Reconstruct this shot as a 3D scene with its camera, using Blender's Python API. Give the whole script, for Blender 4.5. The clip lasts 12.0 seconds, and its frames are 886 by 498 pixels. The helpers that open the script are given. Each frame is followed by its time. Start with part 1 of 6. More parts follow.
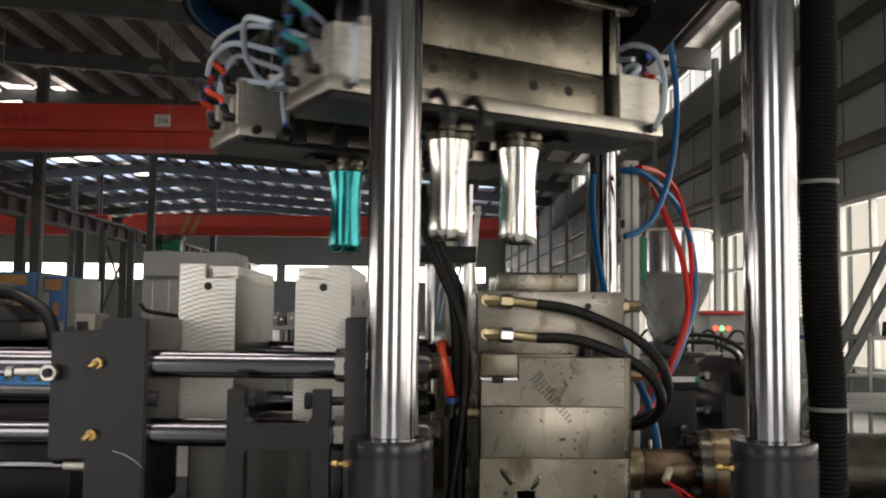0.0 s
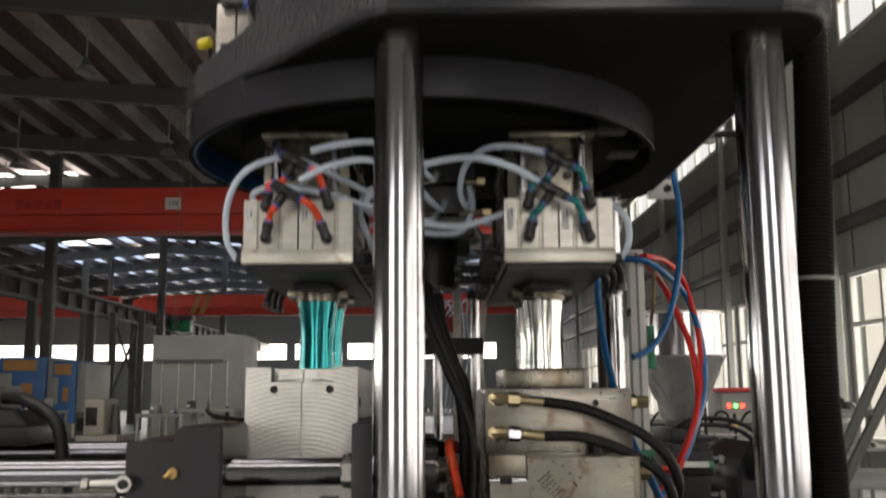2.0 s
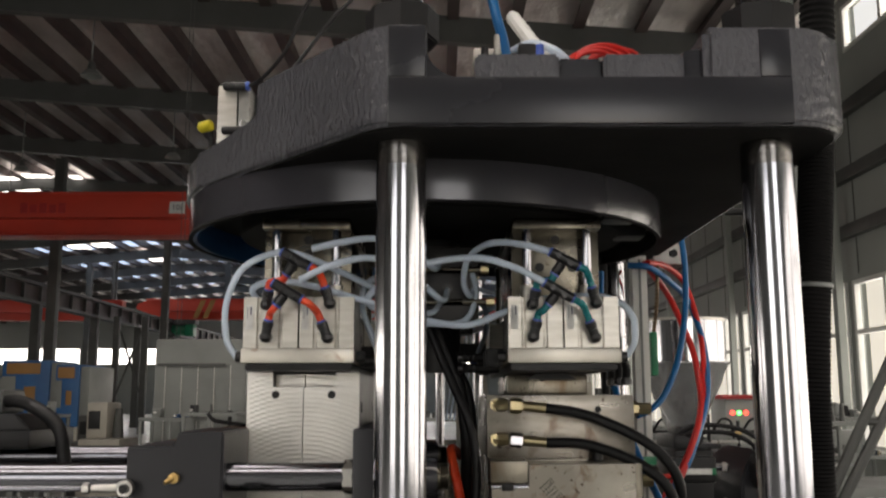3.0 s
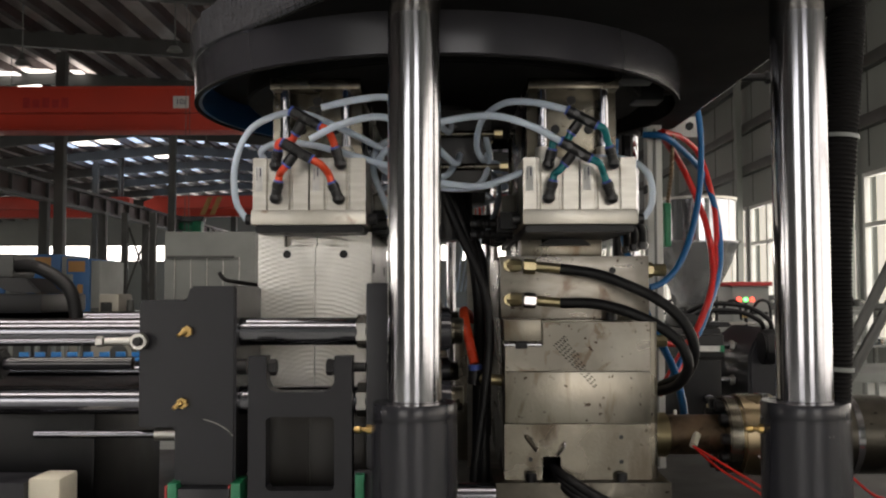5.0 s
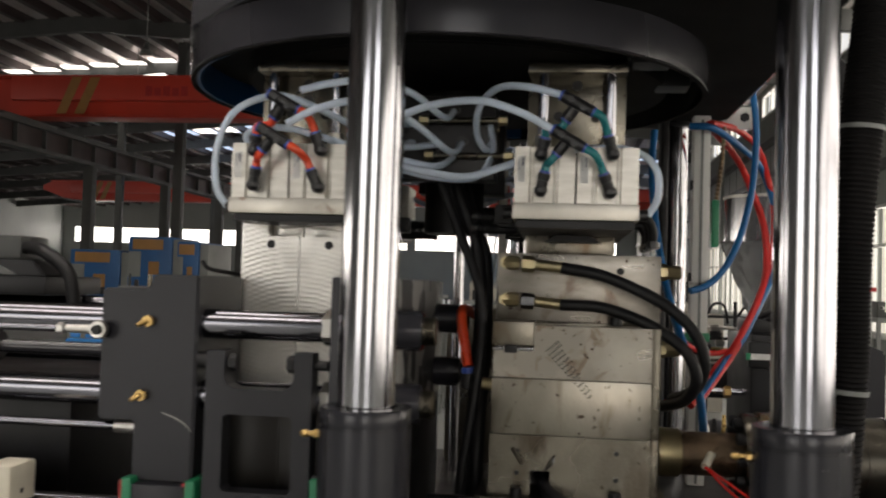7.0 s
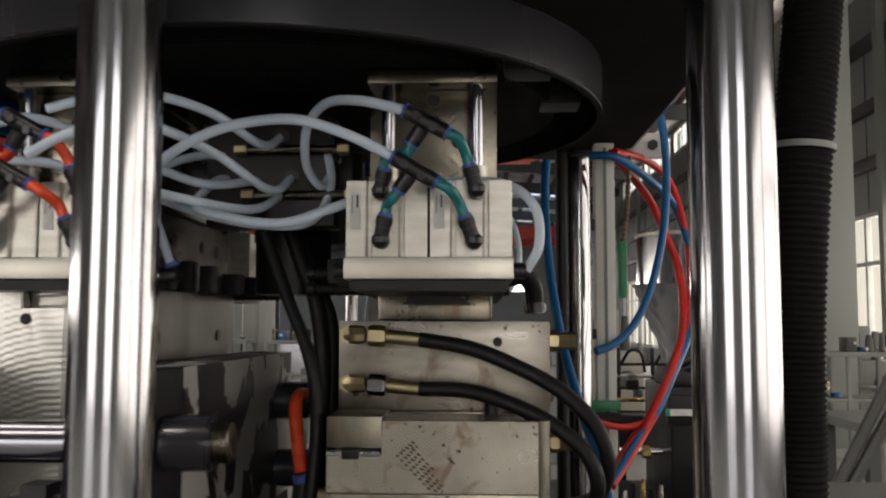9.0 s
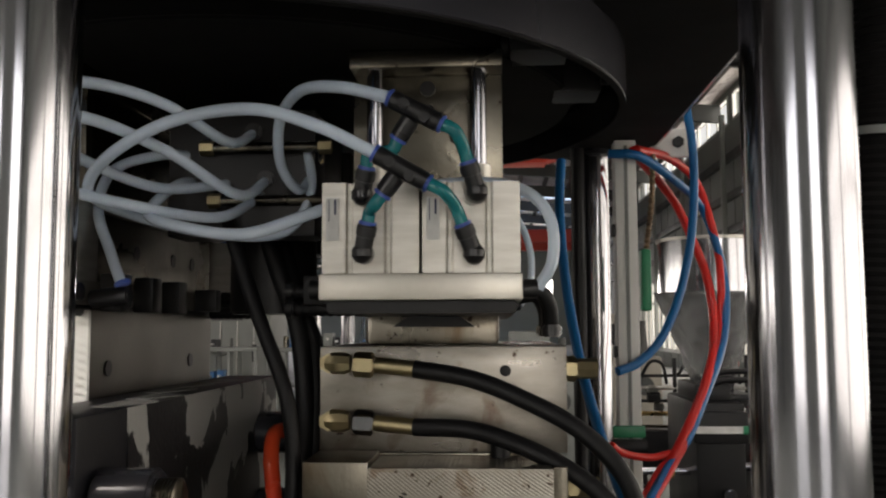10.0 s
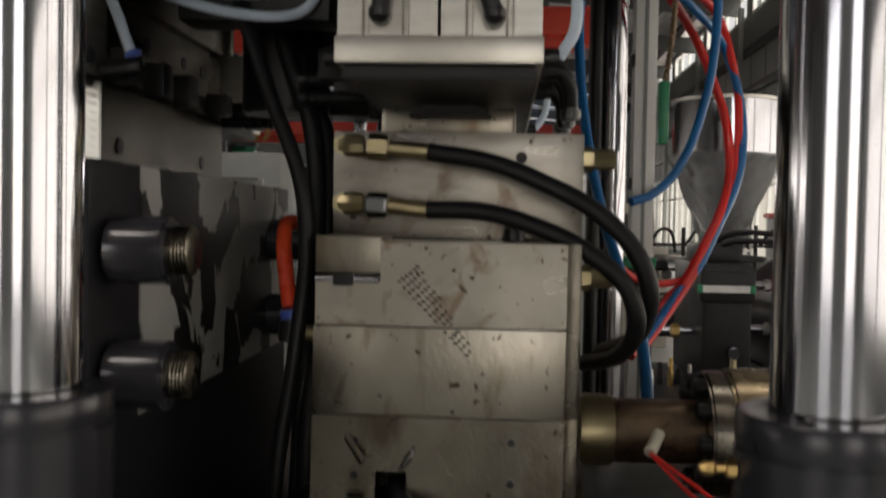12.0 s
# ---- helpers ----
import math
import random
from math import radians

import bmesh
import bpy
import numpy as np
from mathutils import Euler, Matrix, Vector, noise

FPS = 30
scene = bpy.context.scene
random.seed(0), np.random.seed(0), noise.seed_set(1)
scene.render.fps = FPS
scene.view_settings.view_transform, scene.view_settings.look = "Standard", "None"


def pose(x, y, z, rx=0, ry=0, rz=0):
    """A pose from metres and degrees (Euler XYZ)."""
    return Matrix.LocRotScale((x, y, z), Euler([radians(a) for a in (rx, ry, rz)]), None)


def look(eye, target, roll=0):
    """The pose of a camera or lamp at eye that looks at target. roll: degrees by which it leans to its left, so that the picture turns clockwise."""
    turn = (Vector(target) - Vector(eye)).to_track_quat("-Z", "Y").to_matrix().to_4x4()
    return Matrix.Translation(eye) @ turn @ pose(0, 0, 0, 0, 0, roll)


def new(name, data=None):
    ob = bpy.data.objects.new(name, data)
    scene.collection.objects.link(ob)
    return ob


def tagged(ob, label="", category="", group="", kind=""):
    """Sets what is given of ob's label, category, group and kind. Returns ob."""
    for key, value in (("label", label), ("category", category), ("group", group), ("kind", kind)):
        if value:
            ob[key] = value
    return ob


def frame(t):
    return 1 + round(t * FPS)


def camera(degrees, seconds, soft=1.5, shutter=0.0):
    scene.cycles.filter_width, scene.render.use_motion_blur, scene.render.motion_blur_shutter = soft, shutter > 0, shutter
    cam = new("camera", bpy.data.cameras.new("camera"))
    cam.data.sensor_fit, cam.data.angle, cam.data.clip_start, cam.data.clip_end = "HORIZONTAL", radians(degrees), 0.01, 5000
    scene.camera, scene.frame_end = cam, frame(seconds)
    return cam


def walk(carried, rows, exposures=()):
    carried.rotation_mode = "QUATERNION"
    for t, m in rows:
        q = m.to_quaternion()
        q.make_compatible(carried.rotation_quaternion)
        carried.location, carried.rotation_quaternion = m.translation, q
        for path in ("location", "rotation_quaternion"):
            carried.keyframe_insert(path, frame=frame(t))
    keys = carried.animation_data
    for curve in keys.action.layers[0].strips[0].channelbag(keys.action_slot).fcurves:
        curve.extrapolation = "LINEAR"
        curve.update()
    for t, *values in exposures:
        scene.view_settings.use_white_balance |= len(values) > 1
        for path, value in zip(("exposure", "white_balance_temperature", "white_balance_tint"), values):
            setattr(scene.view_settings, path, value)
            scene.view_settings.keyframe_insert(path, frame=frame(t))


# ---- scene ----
cam = camera(51.1, 12.0, soft=2.1, shutter=0.5)
PATH = [
    (0, (-0.224, -1.295, 1.467), (-0.189, 0.699, 1.61), 0.6),
    (0.5, (-0.221, -1.293, 1.466), (-0.191, 0.701, 1.617), 0.6),
    (1, (-0.223, -1.3, 1.468), (-0.202, 0.694, 1.628), 0.5),
    (1.5, (-0.22, -1.302, 1.476), (-0.198, 0.689, 1.668), 0.4),
    (2, (-0.216, -1.311, 1.508), (-0.202, 0.666, 1.812), -0.4),
    (2.5, (-0.216, -1.317, 1.52), (-0.22, 0.652, 1.876), 0.0),
    (3, (-0.214, -1.31, 1.509), (-0.208, 0.665, 1.824), -0.1),
    (3.5, (-0.215, -1.287, 1.478), (-0.214, 0.701, 1.694), -0.3),
    (5.3, (-0.228, -1.271, 1.446), (-0.241, 0.727, 1.535), 0.0),
    (5.5, (-0.229, -1.276, 1.451), (-0.243, 0.722, 1.533), 0.2),
    (6, (-0.219, -1.262, 1.446), (-0.216, 0.737, 1.501), -0.3),
    (6.5, (-0.2, -1.228, 1.445), (-0.188, 0.771, 1.528), 0.1),
    (7, (-0.034, -1.16, 1.457), (-0.28, 0.823, 1.532), 1.8),
    (7.5, (0.001, -1.1, 1.469), (-0.149, 0.893, 1.531), -0.0),
    (7.7, (-0.007, -1.082, 1.47), (-0.1, 0.914, 1.552), -0.4),
    (9.5, (0.06, -0.681, 1.524), (-0.024, 1.31, 1.691), 0.2),
    (10, (0.059, -0.622, 1.531), (-0.055, 1.368, 1.702), -0.2),
    (10.5, (0.062, -0.601, 1.527), (-0.085, 1.389, 1.663), -0.0),
    (11, (0.063, -0.604, 1.505), (-0.087, 1.386, 1.621), 0.1),
    (11.5, (0.058, -0.609, 1.474), (-0.088, 1.385, 1.511), 0.2),
    (12, (0.051, -0.604, 1.415), (-0.079, 1.391, 1.361), 1.1),
]

# ---- world and large lights ----
DOWN = 0.259                       # stroke of the upper platen
CX, CY = -0.229, 0.565             # axis of the rotary head
W_RIGHT, W_LEFT, Y_FRONT, Y_FAR = 7.0, -48.0, -14.0, 84.0
RIDGE = -16.0


def sky_world():
    w = bpy.data.worlds.new("sky")
    scene.world = w
    w.use_nodes = True
    n, l = w.node_tree.nodes, w.node_tree.links
    n.clear()
    out, bg, sky = n.new("ShaderNodeOutputWorld"), n.new("ShaderNodeBackground"), n.new("ShaderNodeTexSky")
    sky.sky_type, sky.sun_disc = "NISHITA", False
    sky.sun_elevation, sky.sun_rotation = radians(48), radians(150)
    bg.inputs[1].default_value = 0.12
    l.new(sky.outputs[0], bg.inputs[0])
    l.new(bg.outputs[0], out.inputs[0])


sky_world()


def window_light(name, eye, target, wide, high, radiance, color=(1, 0.98, 0.94)):
    d = bpy.data.lights.new(name, "AREA")
    d.shape, d.size, d.size_y = "RECTANGLE", wide, high
    d.energy = radiance * math.pi * wide * high
    d.color = color
    ob = new(name, d)
    m = look(eye, target)
    ob.matrix_world = m
    return ob


# daylight in the openings: side windows, clerestory, far gable, gate behind
window_light("side_window_light", (W_RIGHT + 0.12, 16, 2.05), (0, 16, 2.05), 52, 2.8, 1.5)
window_light("clerestory_light", (W_RIGHT + 0.12, 16, 8.0), (0, 16, 8.0), 52, 0.9, 2.0)
window_light("far_window_light", (-20.5, Y_FAR + 0.12, 5.2), (-20.5, 0, 5.2), 54, 1.5, 6.0)
window_light("left_window_light", (W_LEFT - 0.12, 14, 3.4), (0, 14, 3.4), 52, 2.8, 3.2)
window_light("gate_light", (-8.5, Y_FRONT - 0.12, 2.8), (-8.5, 0, 2.8), 6.6, 5.2, 1.9)
window_light("gate_light", (2.9, Y_FRONT - 0.12, 2.8), (2.9, 0, 2.8), 4.2, 5.2, 2.0)

# two lamps added overhead, out of view, to brighten the platen's top
window_light("added_roof_light", (-3.5, -5.0, 8.95), (-3.5, -5.0, 0), 14, 1.6, 3.2)
window_light("added_roof_light", (-3.5, 1.0, 8.95), (-3.5, 1.0, 0), 14, 1.2, 3.2)

walk(cam, [(t, look(eye, target, roll)) for t, eye, target, roll in PATH],
     exposures=[(0, 0.48, 7050, 15), (8, 0.45, 7050, 15), (10.5, 0.36, 7050, 15), (12, 0.22, 7050, 15)])


# ---- materials ----
def rgba(c):
    return (*c, 1.0) if len(c) == 3 else c


def surf(name, c1, c2=None, rough=0.5, metal=0.0, scale=12.0, bump=0.1, fine=240.0, rough_var=0.12,
         stain=None, stain_amount=0.0, stain_scale=7.0, coat=0.0, stretch=(1, 1, 1), rings=None, rings2=None, spec=0.5, speck=None, speck_scale=80.0,
         bump_depth=0.002, stain_edge=None, stain_stretch=(1, 1, 1)):
    m = bpy.data.materials.new(name)
    m.use_nodes = True
    n, l = m.node_tree.nodes, m.node_tree.links
    p = n["Principled BSDF"]
    p.inputs["Metallic"].default_value = metal
    p.inputs["Specular IOR Level"].default_value = spec
    p.inputs["Coat Weight"].default_value = coat
    p.inputs["Coat Roughness"].default_value = 0.12
    tc, mp = n.new("ShaderNodeTexCoord"), n.new("ShaderNodeMapping")
    mp.inputs["Scale"].default_value = stretch
    l.new(tc.outputs["Object"], mp.inputs["Vector"])
    big, small = n.new("ShaderNodeTexNoise"), n.new("ShaderNodeTexNoise")
    big.inputs["Scale"].default_value, big.inputs["Detail"].default_value = scale, 6
    small.inputs["Scale"].default_value, small.inputs["Detail"].default_value = fine, 3
    l.new(mp.outputs[0], big.inputs["Vector"])
    l.new(mp.outputs[0], small.inputs["Vector"])
    mix = n.new("ShaderNodeMix")
    mix.data_type = "RGBA"
    mix.inputs[6].default_value, mix.inputs[7].default_value = rgba(c1), rgba(c2 or tuple(0.8 * v for v in c1))
    ramp = n.new("ShaderNodeMapRange")
    ramp.inputs[1].default_value, ramp.inputs[2].default_value = 0.35, 0.65
    l.new(big.outputs[0], ramp.inputs[0])
    l.new(ramp.outputs[0], mix.inputs[0])
    col = mix.outputs[2]
    if stain:
        st, sr, sm = n.new("ShaderNodeTexNoise"), n.new("ShaderNodeMapRange"), n.new("ShaderNodeMix")
        sm.data_type = "RGBA"
        st.inputs["Scale"].default_value, st.inputs["Detail"].default_value, st.inputs["Distortion"].default_value = stain_scale, 8, 0.6
        sr.inputs[1].default_value, sr.inputs[2].default_value = 0.62 - 0.2 * stain_amount, 0.70 - 0.1 * stain_amount
        if stain_edge:
            sr.inputs[1].default_value, sr.inputs[2].default_value = stain_edge
        sr.inputs[4].default_value = min(1.0, 0.5 + stain_amount)
        drawn = n.new("ShaderNodeMapping")
        drawn.inputs["Scale"].default_value = stain_stretch
        l.new(tc.outputs["Object"], drawn.inputs["Vector"])
        l.new(drawn.outputs[0], st.inputs["Vector"])
        l.new(st.outputs[0], sr.inputs[0])
        l.new(sr.outputs[0], sm.inputs[0])
        l.new(col, sm.inputs[6])
        sm.inputs[7].default_value = rgba(stain)
        col = sm.outputs[2]
    if speck:
        st, sr, sm = n.new("ShaderNodeTexNoise"), n.new("ShaderNodeMapRange"), n.new("ShaderNodeMix")
        sm.data_type = "RGBA"
        st.inputs["Scale"].default_value, st.inputs["Detail"].default_value = speck_scale, 4
        sr.inputs[1].default_value, sr.inputs[2].default_value = 0.66, 0.72
        l.new(tc.outputs["Object"], st.inputs["Vector"])
        l.new(st.outputs[0], sr.inputs[0])
        l.new(sr.outputs[0], sm.inputs[0])
        l.new(col, sm.inputs[6])
        sm.inputs[7].default_value = rgba(speck)
        col = sm.outputs[2]
    l.new(col, p.inputs["Base Color"])
    rr = n.new("ShaderNodeMapRange")
    rr.inputs[3].default_value, rr.inputs[4].default_value = max(0.02, rough - rough_var), min(1, rough + rough_var)
    l.new(big.outputs[0], rr.inputs[0])
    l.new(rr.outputs[0], p.inputs["Roughness"])
    bp = n.new("ShaderNodeBump")
    bp.inputs["Strength"].default_value, bp.inputs["Distance"].default_value = bump, bump_depth
    l.new(small.outputs[0], bp.inputs["Height"])
    last = bp
    for (rx, ry, rz), rscale, rstrength in [r for r in (rings, rings2) if r]:
        mp2, wv, b2 = n.new("ShaderNodeMapping"), n.new("ShaderNodeTexWave"), n.new("ShaderNodeBump")
        mp2.inputs["Location"].default_value = (-rx, -ry, -rz)
        l.new(tc.outputs["Object"], mp2.inputs["Vector"])
        wv.wave_type, wv.rings_direction = "RINGS", "Y"
        wv.inputs["Scale"].default_value, wv.inputs["Distortion"].default_value = rscale, 0.6
        wv.inputs["Detail"].default_value = 1
        l.new(mp2.outputs[0], wv.inputs["Vector"])
        b2.inputs["Strength"].default_value, b2.inputs["Distance"].default_value = rstrength, 0.0007
        l.new(wv.outputs["Fac"], b2.inputs["Height"])
        l.new(last.outputs[0], b2.inputs["Normal"])
        last = b2
    l.new(last.outputs[0], p.inputs["Normal"])
    return m


def clear(name, c, rough=0.15, transmission=0.5, alpha=1.0, ior=1.45):
    m = surf(name, c, tuple(0.92 * v for v in c), rough, 0, 30, 0.02, rough_var=0.05)
    p = m.node_tree.nodes["Principled BSDF"]
    p.inputs["Transmission Weight"].default_value = transmission
    p.inputs["IOR"].default_value = ior
    return m


def glow(name, c, strength):
    m = surf(name, c)
    p = m.node_tree.nodes["Principled BSDF"]
    p.inputs["Emission Color"].default_value = rgba(c)
    p.inputs["Emission Strength"].default_value = strength
    return m


CHROME = surf("chrome", (0.50, 0.50, 0.52), (0.43, 0.43, 0.46), 0.125, 1, 5, 0.004, 160, 0.02, stretch=(1, 1, 0.04))
BARCHROME = surf("bar_chrome", (0.25, 0.25, 0.275), (0.19, 0.19, 0.21), 0.18, 1, 3, 0.02, 120, 0.05, stretch=(0.1, 1, 1))
WORNROD = surf("worn_rod_steel", (0.34, 0.325, 0.31), (0.25, 0.24, 0.23), 0.2, 1, 14, 0.1)
STEEL = surf("ground_steel", (0.36, 0.335, 0.295), (0.22, 0.203, 0.172), 0.31, 1, 11, 0.16, 300, 0.13,
             stain=(0.14, 0.095, 0.07), stain_amount=0.26, stain_scale=15, stain_stretch=(1.2, 1, 0.8), stretch=(1, 1, 3), speck=(0.07, 0.05, 0.04), speck_scale=70)
STEELLOW = surf("milled_steel", (0.34, 0.315, 0.265), (0.19, 0.173, 0.14), 0.29, 1, 8, 0.16, 220, 0.14,
                stain=(0.13, 0.095, 0.06), stain_amount=0.36, stain_scale=12, stain_stretch=(1.8, 1, 0.5), stretch=(1, 1, 0.6), speck=(0.06, 0.045, 0.035), speck_scale=90)
HATCH = surf("hatched_milled_steel", (0.38, 0.355, 0.305), (0.24, 0.222, 0.188), 0.31, 1, 9, 0.14, 260, 0.12,
             stain=(0.15, 0.10, 0.065), stain_amount=0.20, stain_scale=34, rings=((0.7, 0, 2.3), 105.0, 0.34), rings2=((-0.8, 0, 2.2), 105.0, 0.2), speck=(0.06, 0.04, 0.03), speck_scale=110)
OILSTEEL = surf("oiled_steel", (0.23, 0.212, 0.172), (0.11, 0.10, 0.08), 0.27, 1, 7, 0.16, 200, 0.14,
                stain=(0.07, 0.055, 0.04), stain_amount=0.36, stain_scale=9, stain_stretch=(1.5, 1, 0.6), speck=(0.05, 0.04, 0.03), speck_scale=80)
OILBLACK = surf("oil_darkened_steel", (0.13, 0.12, 0.10), (0.06, 0.055, 0.045), 0.33, 1, 9, 0.2, 160, 0.14,
                stain=(0.30, 0.28, 0.23), stain_amount=0.12, stain_scale=12, speck=(0.03, 0.025, 0.02), speck_scale=60)
SATIN = surf("satin_aluminium", (0.62, 0.60, 0.55), (0.52, 0.50, 0.45), 0.40, 1, 20, 0.05, 400, 0.06, stretch=(1, 1, 6))
PLATESTEEL = surf("bright_plate_steel", (0.56, 0.535, 0.475), (0.46, 0.435, 0.385), 0.36, 1, 16, 0.06, 350, 0.08,
                  stain=(0.20, 0.11, 0.07), stain_amount=0.10, stain_scale=22)
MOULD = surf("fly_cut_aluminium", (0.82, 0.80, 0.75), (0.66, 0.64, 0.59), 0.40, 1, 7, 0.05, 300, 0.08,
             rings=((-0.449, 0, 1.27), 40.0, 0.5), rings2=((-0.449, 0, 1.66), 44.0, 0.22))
# same aluminium as MOULD, far darker to carry the shade on its sides
MOULDSIDE = surf("shaded_milled_aluminium", (0.125, 0.117, 0.10), (0.09, 0.084, 0.071), 0.33, 1, 7, 0.05, 300, 0.08)
DARK = surf("dark_grey_paint", (0.0145, 0.0148, 0.019), (0.011, 0.0112, 0.0145), 0.38, 0, 5, 0.10, 180, 0.08, spec=0.42)
CAST = surf("dark_grey_cast_paint", (0.074, 0.075, 0.087), (0.056, 0.057, 0.067), 0.20, 0, 4, 1.0, 130, 0.08, coat=1.0, stretch=(1, 1, 0.55), bump_depth=0.006)
SMOOTHDARK = surf("smooth_dark_paint", (0.022, 0.0225, 0.028), (0.017, 0.0175, 0.022), 0.26, 0, 4, 0.05, 90, 0.06)
DECK = surf("oily_dark_deck_paint", (0.03, 0.030, 0.029), (0.014, 0.0135, 0.012), 0.55, 0, 6, 0.3, 90, 0.2, spec=0.3,
            stain=(0.008, 0.007, 0.006), stain_amount=0.4, stain_scale=6)
BLACK = surf("black_oxide", (0.012, 0.012, 0.013), (0.007, 0.007, 0.008), 0.42, 0.0, 9, 0.1, spec=0.35)
# black of conduit and scuffs; elsewhere shade put into colour under the platen
BLACKSHADE = surf("matt_black_and_shade", (0.008, 0.0075, 0.0075), (0.005, 0.005, 0.005), 0.75, 0, 6, 0.1, spec=0.15)
RUBBER = surf("black_rubber", (0.008, 0.008, 0.009), (0.005, 0.005, 0.006), 0.5, 0, 30, 0.15, spec=0.35)
PLASTIC = surf("black_plastic", (0.016, 0.016, 0.018), (0.012, 0.012, 0.013), 0.3, 0, 30, 0.05)
SKIRT = surf("satin_black_paint", (0.038, 0.038, 0.045), (0.030, 0.030, 0.036), 0.19, 0, 4, 0.05, 40, 0.05, coat=0.6)
BLUEPAINT = surf("blue_paint", (0.015, 0.11, 0.30), (0.012, 0.09, 0.25), 0.35, 0, 6, 0.1)
BLUERING = surf("blue_plastic", (0.08, 0.15, 0.55), None, 0.35, 0, 30, 0.02)
BRASS = surf("brass", (0.58, 0.40, 0.16), (0.46, 0.31, 0.12), 0.3, 1, 30, 0.05)
PLATED = surf("bright_plated_steel", (0.58, 0.57, 0.54), (0.48, 0.47, 0.44), 0.3, 1, 40, 0.06)
ZINC = surf("yellow_zinc_plating", (0.58, 0.49, 0.29), (0.48, 0.41, 0.25), 0.36, 1, 40, 0.06)
SUMP = surf("brown_oily_plastic", (0.018, 0.014, 0.010), (0.010, 0.008, 0.006), 0.4, 0, 8, 0.1)
BRONZE = surf("heat_browned_steel", (0.36, 0.26, 0.17), (0.22, 0.16, 0.11), 0.4, 1, 22, 0.2, stain=(0.10, 0.07, 0.05), stain_amount=0.3, stain_scale=30)
GOLDSTEEL = surf("heat_gilded_steel", (0.48, 0.39, 0.25), (0.34, 0.27, 0.17), 0.28, 1, 10, 0.1)
WHITETUBE = clear("milky_tube", (0.74, 0.86, 1.0), 0.16, 0.22)
PRIMED = surf("dark_paint_with_spilt_primer", (0.012, 0.012, 0.014), (0.008, 0.008, 0.009), 0.5, 0, 6, 0.25, 180, 0.1,
              stain=(0.40, 0.40, 0.38), stain_amount=0.52, stain_scale=12, stain_edge=(0.475, 0.49), stain_stretch=(1, 1, 0.8))
REDTUBE = surf("red_tube_plastic", (0.60, 0.020, 0.015), (0.50, 0.016, 0.012), 0.34, 0, 12, 0.02, spec=0.35)
ORANGETUBE = surf("orange_red_tube_plastic", (0.85, 0.09, 0.03), (0.78, 0.07, 0.03), 0.25, 0, 12, 0.02)
TEALTUBE = surf("teal_tube_plastic", (0.01, 0.22, 0.24), (0.01, 0.18, 0.20), 0.22, 0, 12, 0.02)
BLUETUBE = surf("blue_tube_plastic", (0.003, 0.115, 0.31), (0.003, 0.095, 0.26), 0.34, 0, 12, 0.02, spec=0.35)
TEALMETAL = surf("teal_metallic_coating", (0.0, 0.25, 0.26), (0.0, 0.20, 0.22), 0.16, 1, 4, 0.02, 60, 0.04, coat=0.6)
SILVERMETAL = surf("silver_metallic_coating", (0.80, 0.79, 0.75), (0.74, 0.73, 0.69), 0.14, 1, 4, 0.02, 60, 0.03)
WHITEPAINT = surf("white_paint", (0.72, 0.72, 0.69), (0.66, 0.66, 0.63), 0.45, 0, 8, 0.05)
CREAM = surf("cream_nylon", (0.70, 0.66, 0.54), (0.62, 0.58, 0.47), 0.5, 0, 20, 0.1)
SPILL = surf("spilt_grey_primer", (0.42, 0.42, 0.40), (0.22, 0.22, 0.21), 0.55, 0, 20, 0.3)
GREEN = surf("green_plastic", (0.01, 0.22, 0.10), None, 0.4, 0, 20, 0.05)
REDEND = surf("red_plastic", (0.45, 0.03, 0.03), None, 0.4, 0, 20, 0.05)
CRANE = surf("red_crane_paint", (0.60, 0.050, 0.025), (0.50, 0.045, 0.025), 0.45, 0, 0.6, 0.05, 20, 0.1)
WALLGREY = surf("grey_green_wall_panel", (0.30, 0.32, 0.30), (0.26, 0.28, 0.26), 0.6, 0, 0.4, 0.05, 12)
WALLFAR = surf("pale_wall_panel", (0.30, 0.32, 0.31), (0.26, 0.28, 0.27), 0.6, 0, 0.3, 0.05, 10)
ROOF = surf("foil_insulation", (0.90, 0.86, 0.83), (0.52, 0.46, 0.44), 0.42, 0.45, 0.6, 0.9, 3.2, 0.15, stretch=(1, 0.5, 1), bump_depth=0.14)
STRUCT = surf("grey_steel_frame_paint", (0.07, 0.073, 0.07), (0.055, 0.058, 0.055), 0.5, 0, 1.5, 0.05, 20)
PURLIN = surf("purlin_paint", (0.05, 0.032, 0.030), (0.035, 0.024, 0.023), 0.5, 0, 1.5, 0.05, 20)
FLOOR = surf("sealed_concrete", (0.40, 0.42, 0.40), (0.32, 0.34, 0.325), 0.38, 0, 0.7, 0.1, 14, 0.15, stain=(0.10, 0.10, 0.10), stain_amount=0.15, stain_scale=0.8)
FRAMEWHITE = surf("white_window_frame", (0.70, 0.71, 0.68), (0.62, 0.63, 0.6), 0.4, 0, 4, 0.05)
GREYCAB = surf("pale_grey_cabinet_paint", (0.22, 0.232, 0.222), (0.18, 0.19, 0.182), 0.5, 0, 2, 0.05)
BEIGE = surf("beige_machine_paint", (0.36, 0.34, 0.29), (0.30, 0.28, 0.24), 0.5, 0, 3, 0.05)
MBLUE = surf("machine_blue_paint", (0.015, 0.11, 0.29), (0.015, 0.09, 0.24), 0.45, 0, 3, 0.05)
MORANGE = surf("machine_orange_panel", (0.36, 0.18, 0.05), (0.30, 0.15, 0.045), 0.5, 0, 3, 0.05)
